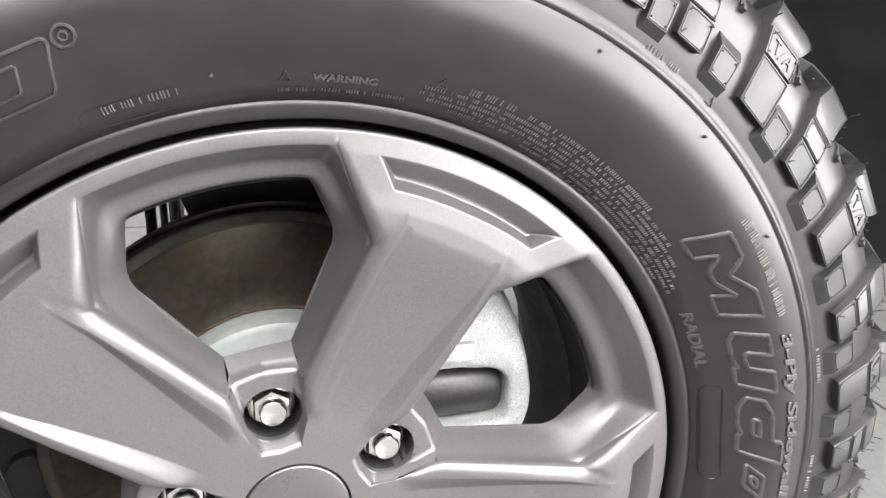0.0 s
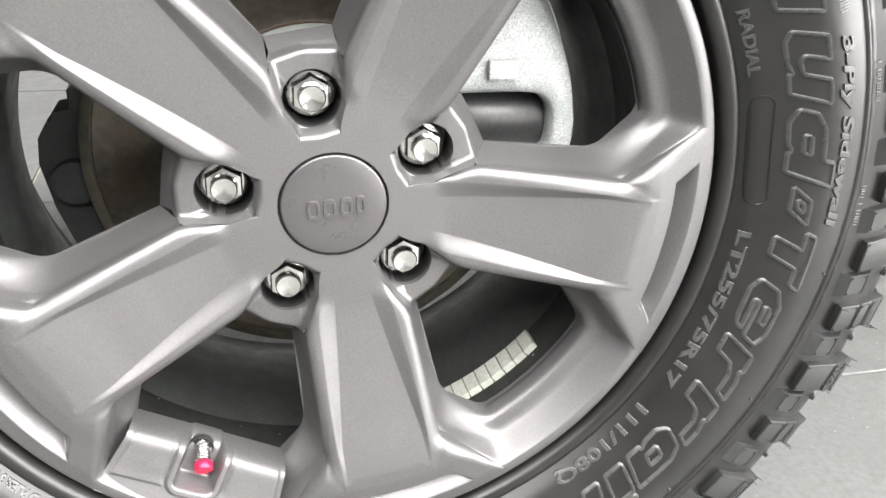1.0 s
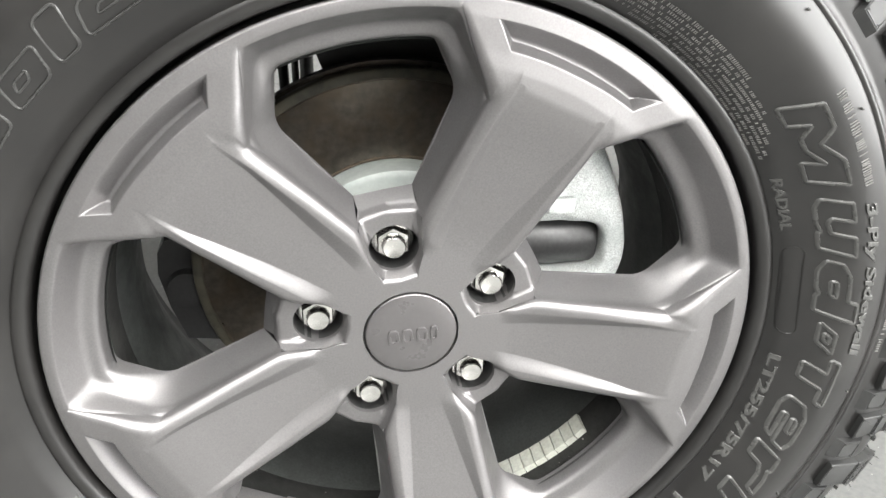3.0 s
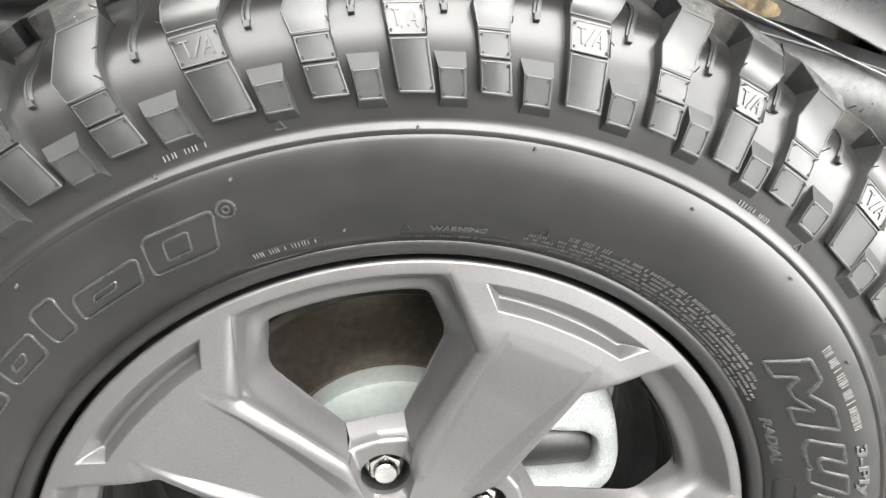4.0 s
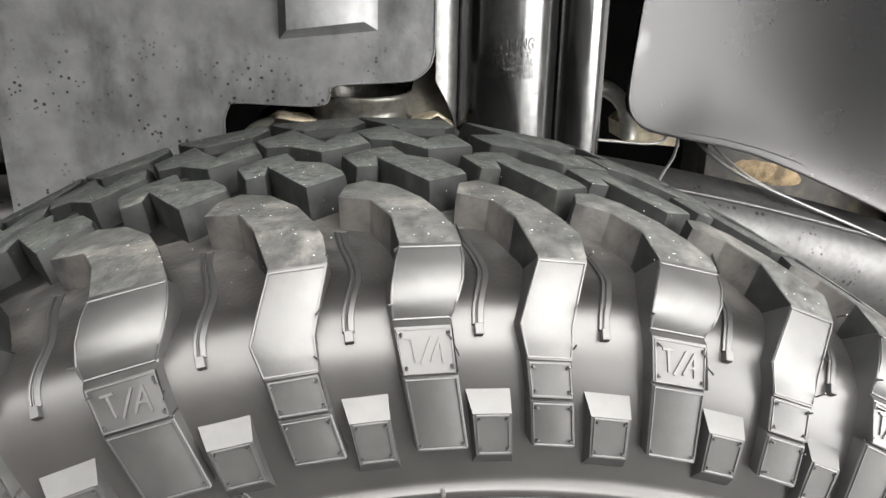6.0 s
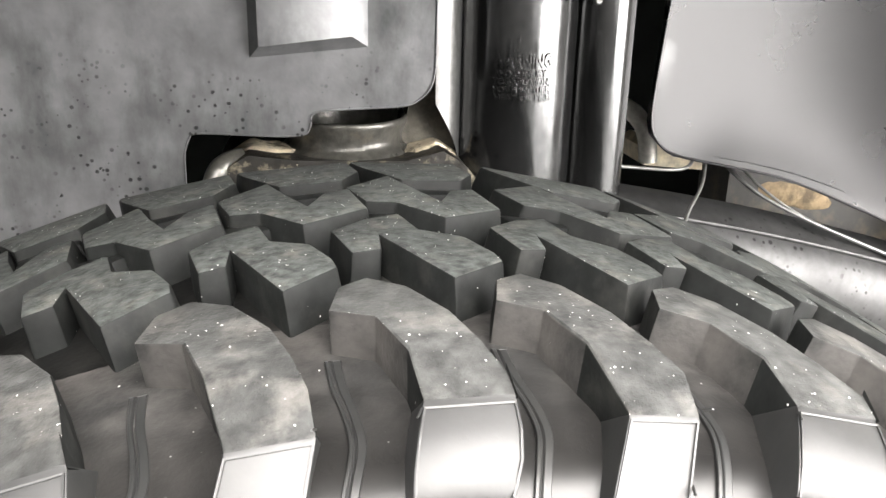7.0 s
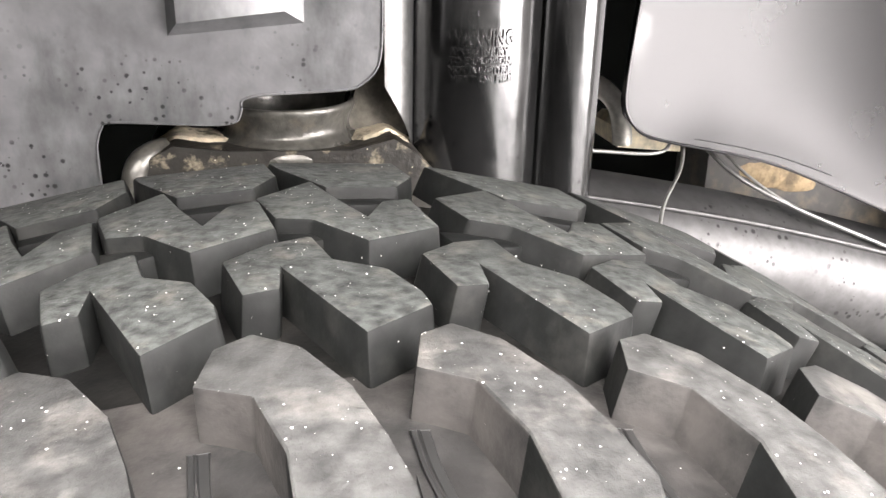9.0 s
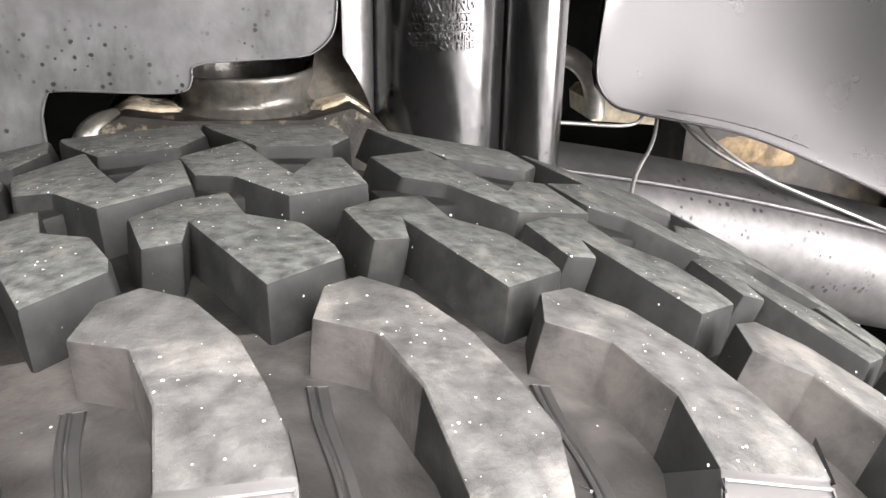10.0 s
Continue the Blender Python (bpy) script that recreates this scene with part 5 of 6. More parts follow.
# Cross-section of the casting between the slot (0) and its outside (1): rounded on both edges.
SECTION = [(0.0, 0.014), (0.0, -0.010), (0.05, -0.0165), (0.16, -0.0195), (0.5, -0.0205), (0.84, -0.0195), (0.95, -0.0160), (1.0, -0.009), (1.0, 0.014)]
loops = []
for k in range(72):
    t = 2 * math.pi * k / 72
    p, q = around(SLOT, t), around(OUTLINE, t)
    loops.append([bm.verts.new(((p.x + (q.x - p.x) * f) - 0.135, y, (p.y + (q.y - p.y) * f) - 0.03)) for f, y in SECTION])
for k in range(72):
    p, q = loops[k], loops[(k + 1) % 72]
    for i in range(len(SECTION) - 1):
        bm.faces.new((p[i], q[i], q[i + 1], p[i + 1]))
bracket = part("bracket", bm, CAST, caliper, "rough bright cast metal", 50)
bm = bmesh.new()
box(bm, (-0.020, -0.0215, 0.036), (0.020, 0.006, 0.013))
soften(bm, 0.002, 2)
part("cast_pad", bm, CAST, bracket, "", 40)
bm = bmesh.new()
bmesh.ops.create_cone(bm, cap_ends=True, segments=40, radius1=0.022, radius2=0.022, depth=0.085, matrix=Matrix.Translation((-0.026, 0.012, -0.006)) @ Matrix.Rotation(radians(90), 4, "Y"))
soften(bm, 0.004, 2)
part("piston_housing", bm, mat("caliper_dark", (0.045, 0.045, 0.045), 0.4, metal=0.4, grain=0.2), caliper, "dark grey smooth cylinder", 40)
carrier = tagged(empty("pad_carrier", -0.16, 0.12, ZC), "black brake pad carrier behind the disc edge", "pad carrier")
bm = bmesh.new()
prism(bm, [Vector((x + 0.16, -0.016, z)) for x, z in ((-0.130, -0.075), (-0.168, -0.070), (-0.178, -0.040), (-0.184, -0.008), (-0.182, 0.010), (-0.176, 0.020), (-0.172, 0.021), (-0.171, 0.027), (-0.160, 0.029), (-0.160, 0.042), (-0.154, 0.046), (-0.154, 0.056), (-0.120, 0.056))], (0, 0.03, 0))
soften(bm, 0.002, 2)
part("carrier_body", bm, BLACK, carrier, "", 40)
bm = bmesh.new()
bmesh.ops.create_cone(bm, cap_ends=True, segments=32, radius1=0.016, radius2=0.015, depth=0.012, matrix=Matrix.Translation((-0.002, -0.018, -0.020)) @ Matrix.Rotation(radians(90), 4, "X"))
part("pin_boss", bm, BLACK, carrier, "", 40)

# ---- above and behind the tyre ----
# Lines that hang behind the brake.
for kind_, x, y, r, m_, label in (("hydraulic_pipe", -0.0605, 0.320, 0.0065, STEEL, "upright grey steel pipe behind the brake disc"), ("hydraulic_pipe", -0.0715, 0.325, 0.0035, STEEL, "slim upright steel pipe behind the brake disc"), ("rubber_hose", -0.0830, 0.330, 0.0050, BLACK, "black rubber hose hanging behind the brake disc")):
    line_ = tagged(empty(kind_, x, y, ZC), label, "pipe" if "pipe" in kind_ else "hose")
    tube("pipe_body" if "pipe" in kind_ else "hose_body", [(0.004, 0, -0.14), (0.0, 0, -0.02), (0.0, 0, 0.08), (0.002, 0, 0.19)], r, m_, line_)
    tube("clip", [(r + 0.001, -0.001, 0.028), (0.0, -r - 0.001, 0.029), (-r - 0.001, -0.001, 0.028)], 0.0018, BLACK, line_)
loop_ = tagged(empty("sensor_cable", -0.047, 0.32, ZC + 0.09), "thin looped sensor cable behind the brake disc", "cable")
tube("cable_body", [(0, 0, 0.03), (0, 0, 0.0), (0.010, 0, -0.015), (0.024, 0, -0.016), (0.0285, 0, -0.004), (0.029, 0, 0.04)], 0.0014, WIRE, loop_)

liner = tagged(empty("liner_panel", 0.27, 0.45, ZC + 0.345), "smooth dark grey plastic wheel arch liner panel", "liner panel")
bm = bmesh.new()
EDGE = [(0.0005, -0.0043), (0.0103, -0.0101), (0.0718, -0.0203), (0.1155, -0.0296), (0.1686, -0.0517), (0.2416, -0.0822), (0.3367, -0.1322), (0.5002, -0.2407)]


def liner_y(x, z):
    """The panel bows forward from its upright edge on, runs straight towards its far end and flares out along its lower edge."""
    u = min(x, 0.22)
    over = z - float(np.interp(x, [p[0] for p in EDGE], [p[1] for p in EDGE]))
    return 0.08 * u - 0.875 * u * u - 0.305 * max(0.0, x - 0.22) + 0.15 * z - 0.35 * z * z - 0.0105 * math.exp(-max(over, 0.0) / 0.040) * min(1.0, max(0.0, (x + 0.01) / 0.08))


XS = [-0.010, -0.008, 0.0, 0.012] + [0.015 * k for k in range(2, 20)]
for back in (0, 1):
    cols = []
    for x in XS:
        low = float(np.interp(x, [p[0] for p in EDGE], [p[1] for p in EDGE])) + (0.022 if x < -0.009 else 0.012 if x < -0.005 else 0.003 if x < 0.001 else 0.0)
        cols.append([bm.verts.new((x + (0.05 * f if x < 0.0 else 0.0), liner_y(x, low + (0.42 - low) * f) + 0.005 * back, low + (0.42 - low) * f)) for f in [(k / 24) ** 1.6 for k in range(25)]])
    for p, q_ in zip(cols, cols[1:]):
        for k in range(24):
            bm.faces.new((p[k], q_[k], q_[k + 1], p[k + 1]))
    if back == 0:
        front = cols
for k in range(len(XS) - 1):
    bm.faces.new((front[k][0], front[k + 1][0], cols[k + 1][0], cols[k][0]))
for k in range(24):
    bm.faces.new((front[0][k], front[0][k + 1], cols[0][k + 1], cols[0][k]))
part("sheet", bm, LINER, liner, "", 50)
lip = [(-0.010 + 0.05 * f, liner_y(-0.010, 0.018 + 0.40 * f) - 0.0005, 0.018 + 0.40 * f) for f in (0.9, 0.6, 0.3, 0.1, 0.0)] + [(-0.006, -0.001, 0.006), (0.002, -0.0008, -0.003)] + [(x, liner_y(x, z) - 0.0005, z) for x, z in EDGE[1:6]] + [(0.284, liner_y(0.284, -0.1045) - 0.0005, -0.1045)]
tube("edge_lip", lip, 0.0011, LINER, liner)
tube("seam", [(x, liner_y(x, z) - 0.0002, z) for x, z in ((0.048, -0.0105), (0.075, -0.0150), (0.100, -0.0200), (0.130, -0.0280), (0.160, -0.0390))], 0.0004, LINER, liner)

plate = tagged(empty("inner_fender_plate", -0.05, 0.33, ZC + 0.42), "grey pressed steel plate with a raised square and dark spatter", "plate")
bm = bmesh.new()
OUT = [(-0.24, 0.20), (-0.092, 0.20), (-0.092, 0.372), (-0.088, 0.383), (-0.080, 0.386), (-0.025, 0.383), (-0.016, 0.390), (-0.011, 0.398), (0.038, 0.4003), (0.050, 0.4040), (0.0582, 0.4125), (0.061, 0.427), (0.061, 0.75), (-0.30, 0.75), (-0.245, 0.43)]
OUT = OUT[:2] + smooth_line(OUT[2:12], 4) + OUT[12:]
prism(bm, [Vector((x + 0.05, 0.0, z - 0.42)) for x, z in OUT], (0, 0.006, 0))
soften(bm, 0.0010, 2, 40)
sheet = part("sheet", bm, PLATE, plate, "", 40)
rolled = [(x + 0.05, -0.0004, z - 0.42) for x, z in [(-0.092, 0.30)] + OUT[2:-3] + [(0.061, 0.52)]]
tube("rolled_edge", rolled, 0.0006, PLATE, sheet)
bm = bmesh.new()
front = [Vector((x, -0.009, z)) for x, z in ((0.005, 0.0175), (0.059, 0.0235), (0.060, 0.20), (0.005, 0.20))]
rear = [Vector((x, 0.001, z)) for x, z in ((-0.001, 0.0095), (0.0705, 0.0158), (0.0715, 0.21), (-0.001, 0.21))]
f, r = [bm.verts.new(p) for p in front], [bm.verts.new(p) for p in rear]
bm.faces.new(f)
for k in range(4):
    bm.faces.new((f[k], r[k], r[(k + 1) % 4], f[(k + 1) % 4]))
soften(bm, 0.0050, 4)
part("raised_square", bm, PLATE, sheet, "", 50)

TUBE_R = 0.0455
shock = tagged(empty("shock_absorber", 0.1265, 0.399, ZC + 0.2), "dark glossy steel shock absorber with raised warning text", "shock absorber")
bm = turned([(TUBE_R, 0.0), (TUBE_R, 0.6)], 72)
body = part("body_tube", bm, SHOCK, shock, "", 40)


def on_tube(bm, x0, z0, rad, scale=1.0):
    """Bends flat letters round the upright tube's front."""
    for v in bm.verts:
        a = (x0 + v.co.x * scale) / rad
        rr = rad + v.co.z
        v.co = (rr * math.sin(a), -rr * math.cos(a), z0 + v.co.y)
    return bm


for body_text, z0, h, x1, w in (("WARNING", 0.2203, 0.0088, 0.0172, 0.0420), ("AVOID INJURY", 0.2145, 0.0040, 0.0140, 0.0370), ("TO EXPLOSION,", 0.2091, 0.0040, 0.0168, 0.0400), ("NOT PUNCTURE,", 0.2037, 0.0040, 0.0168, 0.0400), ("HEAT OR FIRE.", 0.1983, 0.0040, 0.0180, 0.0400), ("4", 0.2355, 0.0042, -0.0058, 0.0024)):
    bm, tw = text_bm(body_text, h, 0.0008, 0.0002)
    part("raised_text", on_tube(bm, x1 - w, z0, TUBE_R, w / tw), SHOCK, body, "", 40)
bm = bmesh.new()
for (x, z, sx, sz) in ((0.0080, 0.281, 0.0014, 0.040), (0.0285, 0.281, 0.0014, 0.040), (0.0182, 0.2612, 0.0205, 0.0014), (-0.0100, 0.2480, 0.0010, 0.005), (-0.0040, 0.2480, 0.0010, 0.005), (-0.0070, 0.2505, 0.005, 0.001), (-0.0070, 0.2465, 0.004, 0.001)):
    n_ = max(1, int(sx / 0.003))
    for k in range(n_):
        a = (x - sx / 2 + sx * (k + 0.5) / n_) / TUBE_R
        v = box(bm, (0, 0, 0), (sx / n_ * 1.02, 0.0012, sz))
        bmesh.ops.transform(bm, matrix=Matrix.Translation(((TUBE_R + 0.0001) * math.sin(a), -(TUBE_R + 0.0001) * math.cos(a), z)) @ Matrix.Rotation(a, 4, "Z"), verts=v)
part("raised_frame", bm, SHOCK, body, "", 40)
bm = bmesh.new()
rows_ = []
for k in range(9):
    f = k / 8
    x, y = -0.0600 + 0.020 * math.sin(f * 1.5), -0.040 + 0.024 * (1 - math.cos(f * 1.5))
    low = 0.196 - 0.050 * f
    rows_.append([[bm.verts.new((x + o * 0.6, y + o, z)) for z in (0.50, low + 0.01, low)] for o in (0.0, 0.003)])
for p, q in zip(rows_, rows_[1:]):
    for k in range(2):
        bm.faces.new((p[0][k], q[0][k], q[0][k + 1], p[0][k + 1]))
        bm.faces.new((p[1][k], q[1][k], q[1][k + 1], p[1][k + 1]))
    bm.faces.new((p[0][2], q[0][2], q[1][2], p[1][2]))
for e in (rows_[0], rows_[-1]):
    for k in range(2):
        bm.faces.new((e[0][k], e[0][k + 1], e[1][k + 1], e[1][k]))
part("side_bracket", bm, STEEL, shock, "", 40)

strut = tagged(empty("strut_tube", 0.190, 0.392, ZC + 0.2), "slim dark steel tube beside the shock absorber", "tube")
bm = turned([(0.0225, 0.0), (0.0225, 0.6)], 56)
part("tube_body", bm, SHOCK, strut, "", 40)
bm = turned([(0.0030, 0.0), (0.0030, 0.003), (0.002, 0.004)], 12)
bm.transform(Matrix.Translation((-0.0120, -0.0185, 0.262)) @ Matrix.Rotation(radians(90), 4, "X"))
part("rivet", bm, STEEL, strut, "", 40)

axle = tagged(empty("axle_tube", 0.3, 0.43, ZC + 0.27), "speckled silver steel axle tube behind the tyre", "tube")
AXLE = [(-0.20, 0.03, 0.010), (-0.05, 0.012, -0.008), (0.10, 0.012, -0.042), (0.20, 0.012, -0.072), (0.34, 0.03, -0.115)]
tube("tube_body", AXLE, 0.052, TUBE, axle)
tube("weld_seam", [(x + 0.010, y - 0.034, z + 0.0375) for x, y, z in AXLE], 0.0022, TUBE, axle)

seat = tagged(empty("spring_seat", 0.01, 0.37, ZC + 0.30), "rusty muddy spring seat bracket with a round cup", "bracket")
bm = bmesh.new()
prism(bm, [Vector((x - 0.01, -0.025, z)) for x, z in ((-0.078, 0.0), (-0.076, 0.048), (-0.069, 0.060), (-0.055, 0.068), (-0.025, 0.064), (0.045, 0.062), (0.070, 0.068), (0.085, 0.058), (0.10, 0.040), (0.10, 0.0))], (0, 0.10, 0))
soften(bm, 0.010, 4)
part("base", bm, RUST, seat, "", 50)
# The pressed edge that runs round the front of the seat.
tube("pressed_edge", [(-0.088, -0.026, 0.0), (-0.088, -0.026, 0.044), (-0.087, -0.024, 0.056), (-0.080, -0.018, 0.0625), (-0.070, -0.010, 0.0630)], 0.0068, WETSTEEL, seat)
bm = bmesh.new()
prof = smooth_line([(0.048, 0.052), (0.0485, 0.058), (0.0450, 0.0635), (0.0405, 0.0665), (0.0390, 0.0710), (0.0405, 0.0770), (0.0425, 0.0815), (0.0420, 0.0848), (0.0395, 0.0845), (0.0375, 0.0790), (0.0360, 0.0620)], 3)
rings = [[bm.verts.new((r * math.cos(2 * math.pi * k / 48), 0.022 + r * math.sin(2 * math.pi * k / 48), z)) for k in range(48)] for r, z in prof]
for a, b in zip(rings, rings[1:]):
    for k in range(48):
        bm.faces.new((a[k], a[(k + 1) % 48], b[(k + 1) % 48], b[k]))
bm.faces.new(rings[-1])
part("cup", bm, WETSTEEL, seat, "dark oily steel cup with a rolled lip", 60)
bm = bmesh.new()
prism(bm, [Vector((x - 0.01, 0.012, z)) for x, z in ((0.045, 0.060), (0.060, 0.125), (0.075, 0.125), (0.100, 0.045))], (0, 0.02, 0))
soften(bm, 0.003, 2)
part("gusset", bm, mat("dusty_steel", (0.085, 0.078, 0.062), 0.7, grain=0.45, grain_scale=130, stain=(0.03, 0.027, 0.022), stain_scale=60, bump=0.0008, bump_scale=180), seat, "", 40)
MUD = mat("dried_mud", (0.62, 0.54, 0.40), 0.80, grain=0.35, grain_scale=120, stain=(0.05, 0.043, 0.03), stain_scale=60, stain_amount=0.92, stain_lo=0.50, stain_hi=0.60, bump=0.0012, bump_scale=200)
for x, y, sx, sy, seed in ((-0.056, 0.006, 0.034, 0.018, 1), (0.052, 0.008, 0.024, 0.020, 2)):
    bm = bmesh.new()
    rng = random.Random(seed)
    reach = [rng.uniform(0.72, 1.1) for k in range(36)]
    rings = []
    for f in (1.0, 0.85, 0.65, 0.4, 0.15):
        ring = []
        for k in range(36):
            px, py = x + sx * f * reach[k] * math.cos(k * math.pi / 18), y + sy * f * reach[k] * math.sin(k * math.pi / 18)
            top = line(px + 0.01, [(-0.080, 0.046), (-0.069, 0.060), (-0.055, 0.068), (-0.025, 0.064), (0.045, 0.062), (0.070, 0.068), (0.085, 0.058)])
            ring.append(bm.verts.new((px, py, top + (0.0012 if f < 1 else -0.0006) + rng.uniform(0, 0.0005))))
        rings.append(ring)
    for p, q in zip(rings, rings[1:]):
        for k in range(36):
            bm.faces.new((p[k], p[(k + 1) % 36], q[(k + 1) % 36], q[k]))
    bm.faces.new(rings[-1])
    part("dried_mud", bm, MUD, seat, "crust of dried tan mud", 60)

for label, pts, rad in (("thin grey sleeved wire", [(0.20, 0.43, 0.334), (0.232, 0.44, 0.330), (0.264, 0.44, 0.326), (0.291, 0.44, 0.324), (0.307, 0.455, 0.327), (0.318, 0.485, 0.345)], 0.0014),
                        ("thin grey sleeved wire hanging to the axle", [(0.325, 0.485, 0.345), (0.318, 0.455, 0.325), (0.292, 0.41, 0.312), (0.271, 0.395, 0.303), (0.262, 0.375, 0.290)], 0.0014),
                        ("bright metal brake line along the axle", [(0.326, 0.485, 0.345), (0.336, 0.455, 0.320), (0.354, 0.43, 0.302), (0.411, 0.41, 0.277), (0.482, 0.41, 0.249), (0.60, 0.40, 0.20)], 0.0017),
                        ("thin grey sleeved wire", [(0.339, 0.485, 0.345), (0.345, 0.455, 0.320), (0.362, 0.42, 0.300), (0.40, 0.418, 0.283)], 0.0012)):
    w_ = tagged(empty("wire", *pts[0][:2], pts[0][2] + ZC), label, "wire")
    tube("sleeve", [tuple(Vector(p) - Vector(pts[0])) for p in pts], rad, STEEL if "bright" in label else WIRE, w_)

mount = tagged(empty("frame_bracket", 0.26, 0.49, ZC + 0.34), "curved steel frame bracket with a tan dusty foot", "bracket")
tube("arch", [(-0.05, 0.0, 0.030), (-0.02, 0.0, 0.034), (0.005, 0, 0.026), (0.018, 0, 0.006), (0.020, 0, -0.02)], 0.008, mat("pale_zinc", (0.50, 0.49, 0.45), 0.4, metal=0.4, grain=0.2, grain_scale=200), mount)
bm = bmesh.new()
prism(bm, [Vector(p) for p in ((0.026, 0.025, -0.014), (0.032, 0.025, -0.008), (0.084, 0.025, -0.018), (0.086, 0.025, -0.036), (0.028, 0.025, -0.030))], (0, 0.05, 0))
soften(bm, 0.002, 2)
part("foot", bm, mat("dusty_tan", (0.75, 0.67, 0.50), 0.7, grain=0.25, grain_scale=120), mount, "tan dust-covered foot", 40)

mud = tagged(empty("frame_rail", 0.45, 0.56, ZC + 0.26), "dark frame rail with a patch of dried tan mud", "frame rail")
bm = bmesh.new()
prism(bm, [Vector(p) for p in ((-0.05, 0, 0.036), (0.30, 0, -0.04), (0.30, 0, -0.12), (-0.05, 0, -0.044))], (0, 0.06, 0))
soften(bm, 0.006, 2)
part("rail", bm, mat("muddy_steel", (0.03, 0.028, 0.024), 0.5, grain=0.3, grain_scale=60, stain=(0.10, 0.08, 0.05), stain_scale=30, stain_amount=0.8, stain_lo=0.5, stain_hi=0.66), mud, "", 40)

bm = bmesh.new()
rng = random.Random(8)
ring = [bm.verts.new((0.026 + 0.046 * c * rng.uniform(0.94, 1.04), 0.0005, 0.002 - 0.22 * 0.046 * c + 0.013 * d * rng.uniform(0.88, 1.06))) for c, d in [(math.cos(k * math.pi / 14), math.sin(k * math.pi / 14)) for k in range(28)]]
inner = [bm.verts.new((0.026 + (v.co.x - 0.026) * 0.75, -0.0022, 0.002 + (v.co.z - 0.002) * 0.75)) for v in ring]
for k in range(28):
    bm.faces.new((ring[k], ring[(k + 1) % 28], inner[(k + 1) % 28], inner[k]))
bm.faces.new(inner)
part("mud_patch", bm, mat("tan_mud", (0.34, 0.25, 0.145), 0.8, grain=0.3, grain_scale=60, stain=(0.10, 0.075, 0.045), stain_scale=40, stain_amount=0.9, stain_lo=0.45, stain_hi=0.62, bump=0.0008, bump_scale=160), mud, "patch of dried tan mud", 60)

fitting = tagged(empty("hose_fitting", -0.283, 0.46, ZC + 0.361), "steel hose fitting with a pale yellow ring", "hose fitting")
lean = Matrix.Rotation(radians(68), 4, "Y") @ Matrix.Rotation(radians(-14), 4, "X")
bm = turned([(0.0075, -0.030), (0.0085, -0.029), (0.0090, -0.008), (0.0100, -0.006), (0.0100, 0.000)], 32)
bm.transform(lean)
part("sleeve", bm, STEEL, fitting, "", 40)
bm = turned([(0.0110, -0.002), (0.0135, 0.000), (0.0140, 0.005), (0.0110, 0.0085), (0.0090, 0.0085)], 32)
bm.transform(lean)
part("ring", bm, YELLOW, fitting, "pale yellow plastic ring", 40)
bush = tagged(empty("rubber_bush", -0.281, 0.465, ZC + 0.329), "black rubber bush with a steel pin", "bush")
bm = turned([(0.0100, -0.020), (0.0115, -0.016), (0.0115, 0.000), (0.0095, 0.003), (0.0070, 0.0035)], 32)
bm.transform(lean)
part("bush_body", bm, BLACK, bush, "", 40)
bm = turned([(0.0055, -0.004), (0.0055, 0.016), (0.0048, 0.017)], 24)
bm.transform(lean)
part("pin", bm, STEEL, bush, "steel pin", 40)
pipe = tagged(empty("brake_pipe", -0.311, 0.47, ZC + 0.352), "upright grey steel pipe with a rounded end", "pipe")
bm = turned([(0.0040, -0.006), (0.0075, -0.003), (0.0085, 0.002), (0.0085, 0.20)], 32)
part("pipe_body", bm, STEEL, pipe, "", 40)
for x, z, sx, sz, m_, seed in ((-0.309, 0.338, 0.011, 0.012, STEEL, 1), (-0.293, 0.343, 0.010, 0.012, STEEL, 2), (-0.297, 0.321, 0.011, 0.009, STEEL, 3), (-0.322, 0.324, 0.012, 0.011, BLACK, 4), (-0.335, 0.350, 0.013, 0.022, BLACK, 5), (-0.310, 0.312, 0.012, 0.006, RUST, 6)):
    b_ = tagged(empty("cast_lug", x, 0.475, ZC + z), "small dirty cast steel lug under the body", "lug")
    bm = bmesh.new()
    bmesh.ops.create_icosphere(bm, subdivisions=2, radius=1.0)
    rng = random.Random(seed)
    for v in bm.verts:
        f = rng.uniform(0.82, 1.12)
        v.co = (max(-0.8, min(0.8, v.co.x)) * sx * f, v.co.y * 0.016, max(-0.8, min(0.8, v.co.z)) * sz * f)
    part("casting", bm, m_, b_, "", 50)
arm = tagged(empty("control_arm", -0.40, 0.47, ZC + 0.262), "dusty pale grey control arm tube under the body", "control arm")
bm = turned([(0.018, -0.16), (0.021, -0.15), (0.021, 0.12), (0.015, 0.135)], 40)
bm.transform(Matrix.Rotation(radians(90), 4, "Y"))
part("arm_tube", bm, TUBE, arm, "", 40)
beam = tagged(empty("cross_beam", -0.4, 0.52, ZC + 0.285), "black steel cross beam under the body", "beam")
bm = bmesh.new()
box(bm, (0, 0, 0), (0.5, 0.06, 0.025))
soften(bm, 0.005, 2)
part("beam_body", bm, BLACK, beam, "", 40)

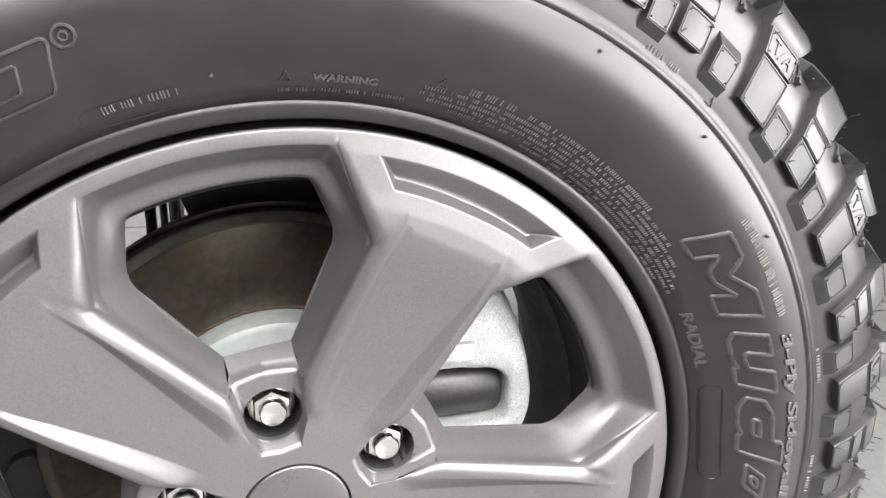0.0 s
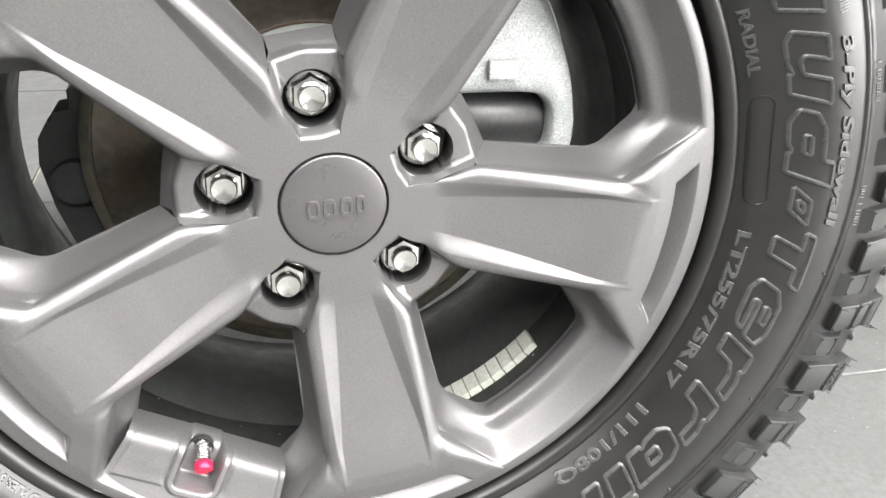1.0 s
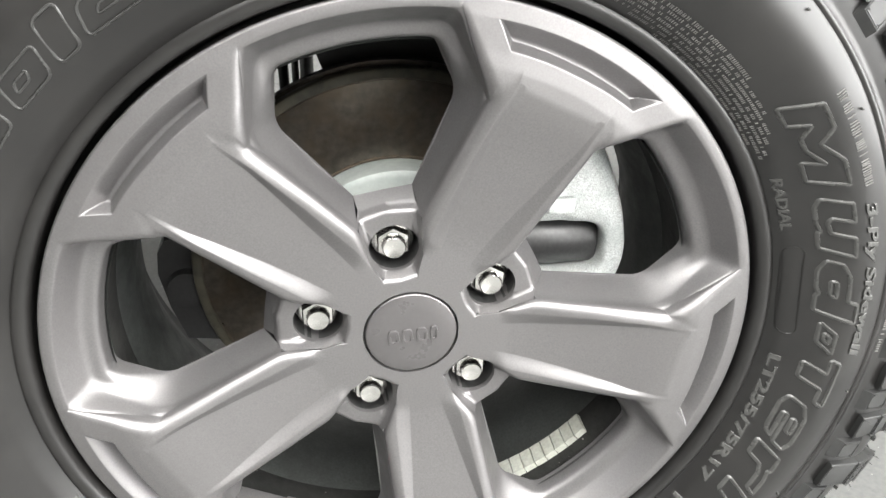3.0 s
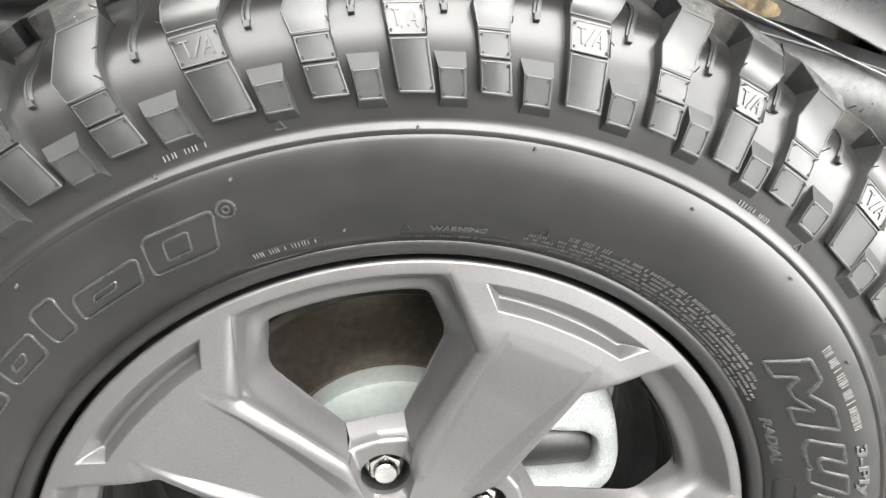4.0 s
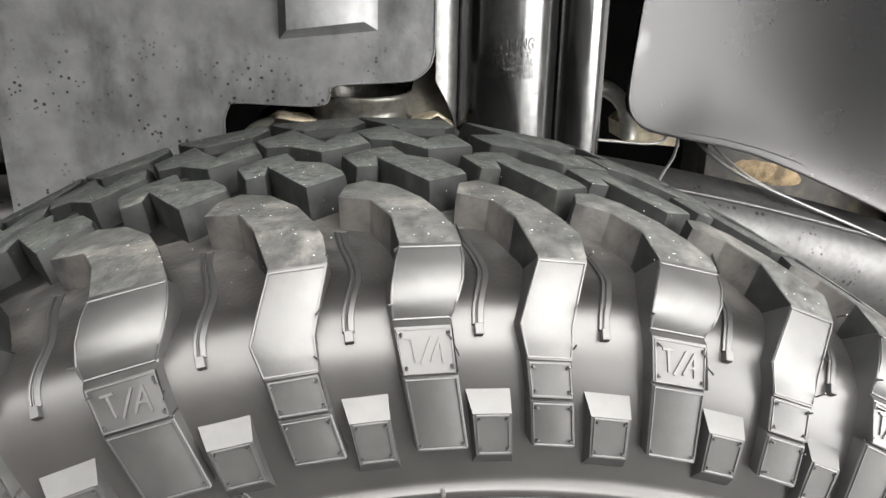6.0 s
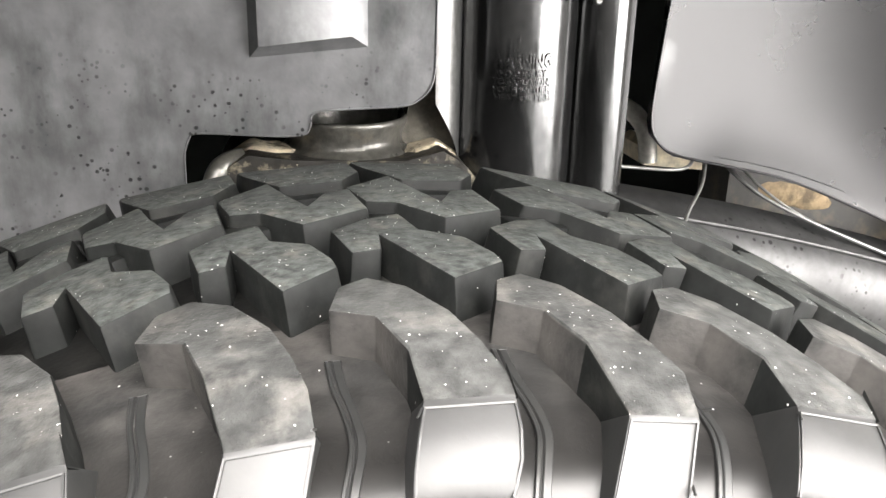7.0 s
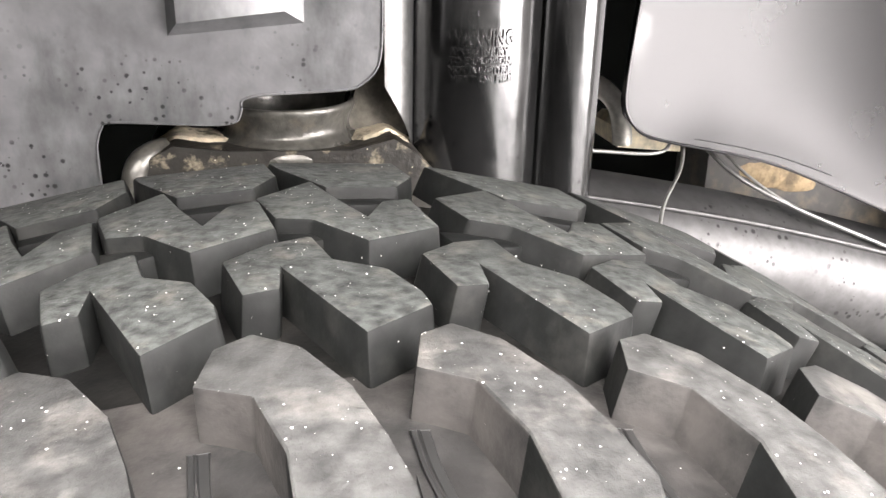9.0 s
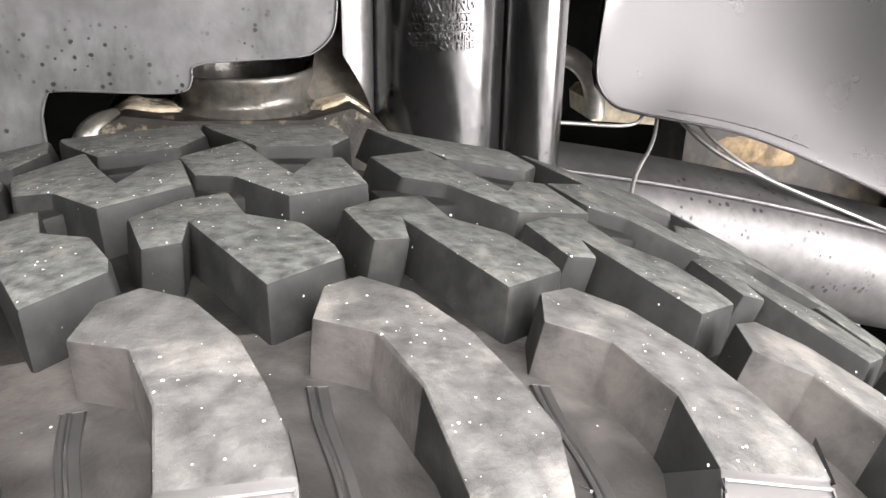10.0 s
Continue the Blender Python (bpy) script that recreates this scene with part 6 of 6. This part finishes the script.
# ---- the place around ----
bm = bmesh.new()
box(bm, (-0.25, 0.25, -0.0545), (8.2, 11.0, 0.1))
floor = tagged(link_mesh("floor", bm, JOINT), "pale grey tiled workshop floor with tan joints", "floor", "", "structure")
for name, c, s_ in (("wall_north", (-0.25, 6.05, 1.6), (7.9, 0.1, 3.4)), ("ceiling", (-0.25, 0.5, 3.35), (7.9, 11.2, 0.1))):
    bm = bmesh.new()
    box(bm, c, s_)
    tagged(link_mesh(name, bm, WALLM), "plain white painted " + ("ceiling" if name == "ceiling" else "wall"), "ceiling" if name == "ceiling" else "wall", "", "structure")
for name, x, y0, y1, z0, z1 in (("wall_east", 3.55, -4.45, -0.55, 0.02, 2.5), ("wall_west", -4.05, -3.05, -0.55, 0.75, 2.45)):
    bm = bmesh.new()
    box(bm, (x, (y1 + 6.0) / 2, 1.6), (0.1, 6.0 - y1, 3.4))
    box(bm, (x, (y0 - 5.0) / 2, 1.6), (0.1, y0 + 5.0, 3.4))
    box(bm, (x, (y0 + y1) / 2, z0 / 2), (0.1, y1 - y0, z0))
    box(bm, (x, (y0 + y1) / 2, (z1 + 3.3) / 2), (0.1, y1 - y0, 3.3 - z1))
    tagged(link_mesh(name, bm, WALLM if name == "wall_east" else SOUTHM), "plain painted wall with a wide window opening", "wall", "", "structure")
bm = bmesh.new()
for x0, x1, z0, z1 in ((-4.2, 2.2, -0.1, 3.3), (3.4, 3.7, -0.1, 3.3), (2.2, 3.4, -0.1, 0.7), (2.2, 3.4, 2.6, 3.3)):
    box(bm, ((x0 + x1) / 2, -5.05, (z0 + z1) / 2), (x1 - x0, 0.1, z1 - z0))
tagged(link_mesh("wall_south", bm, GREYM), "plain grey painted wall with a window opening", "wall", "", "structure")
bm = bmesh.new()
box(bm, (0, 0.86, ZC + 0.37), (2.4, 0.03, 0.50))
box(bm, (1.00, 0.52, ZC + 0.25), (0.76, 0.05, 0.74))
# Unseen panel on the left, added to keep light out of the well.
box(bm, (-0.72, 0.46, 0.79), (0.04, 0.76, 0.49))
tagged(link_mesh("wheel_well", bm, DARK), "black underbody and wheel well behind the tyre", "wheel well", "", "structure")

# Unseen block in place of the car's body, added to shade the well.
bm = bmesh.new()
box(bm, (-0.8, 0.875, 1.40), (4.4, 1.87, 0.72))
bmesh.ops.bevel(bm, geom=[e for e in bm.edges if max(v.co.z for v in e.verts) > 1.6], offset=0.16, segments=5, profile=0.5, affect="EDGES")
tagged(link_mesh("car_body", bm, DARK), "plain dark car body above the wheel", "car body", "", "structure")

# Floor tiles, last: one mesh, a tile for each.
TILE = 0.73
bm = bmesh.new()
box(bm, (0, 0, -0.006), (TILE - 0.004, TILE - 0.004, 0.012))
soften(bm, 0.0012, 1)
tile_mesh = mesh_of("tile", bm, (FLOOR,))
for i in range(-6, 5):
    for j in range(-8, 8):
        ob = new("tile", tile_mesh)
        ob.parent = floor
        ob.location = (0.295 + TILE * (i + 0.5), 0.295 + TILE * (j + 0.5), 0.0)
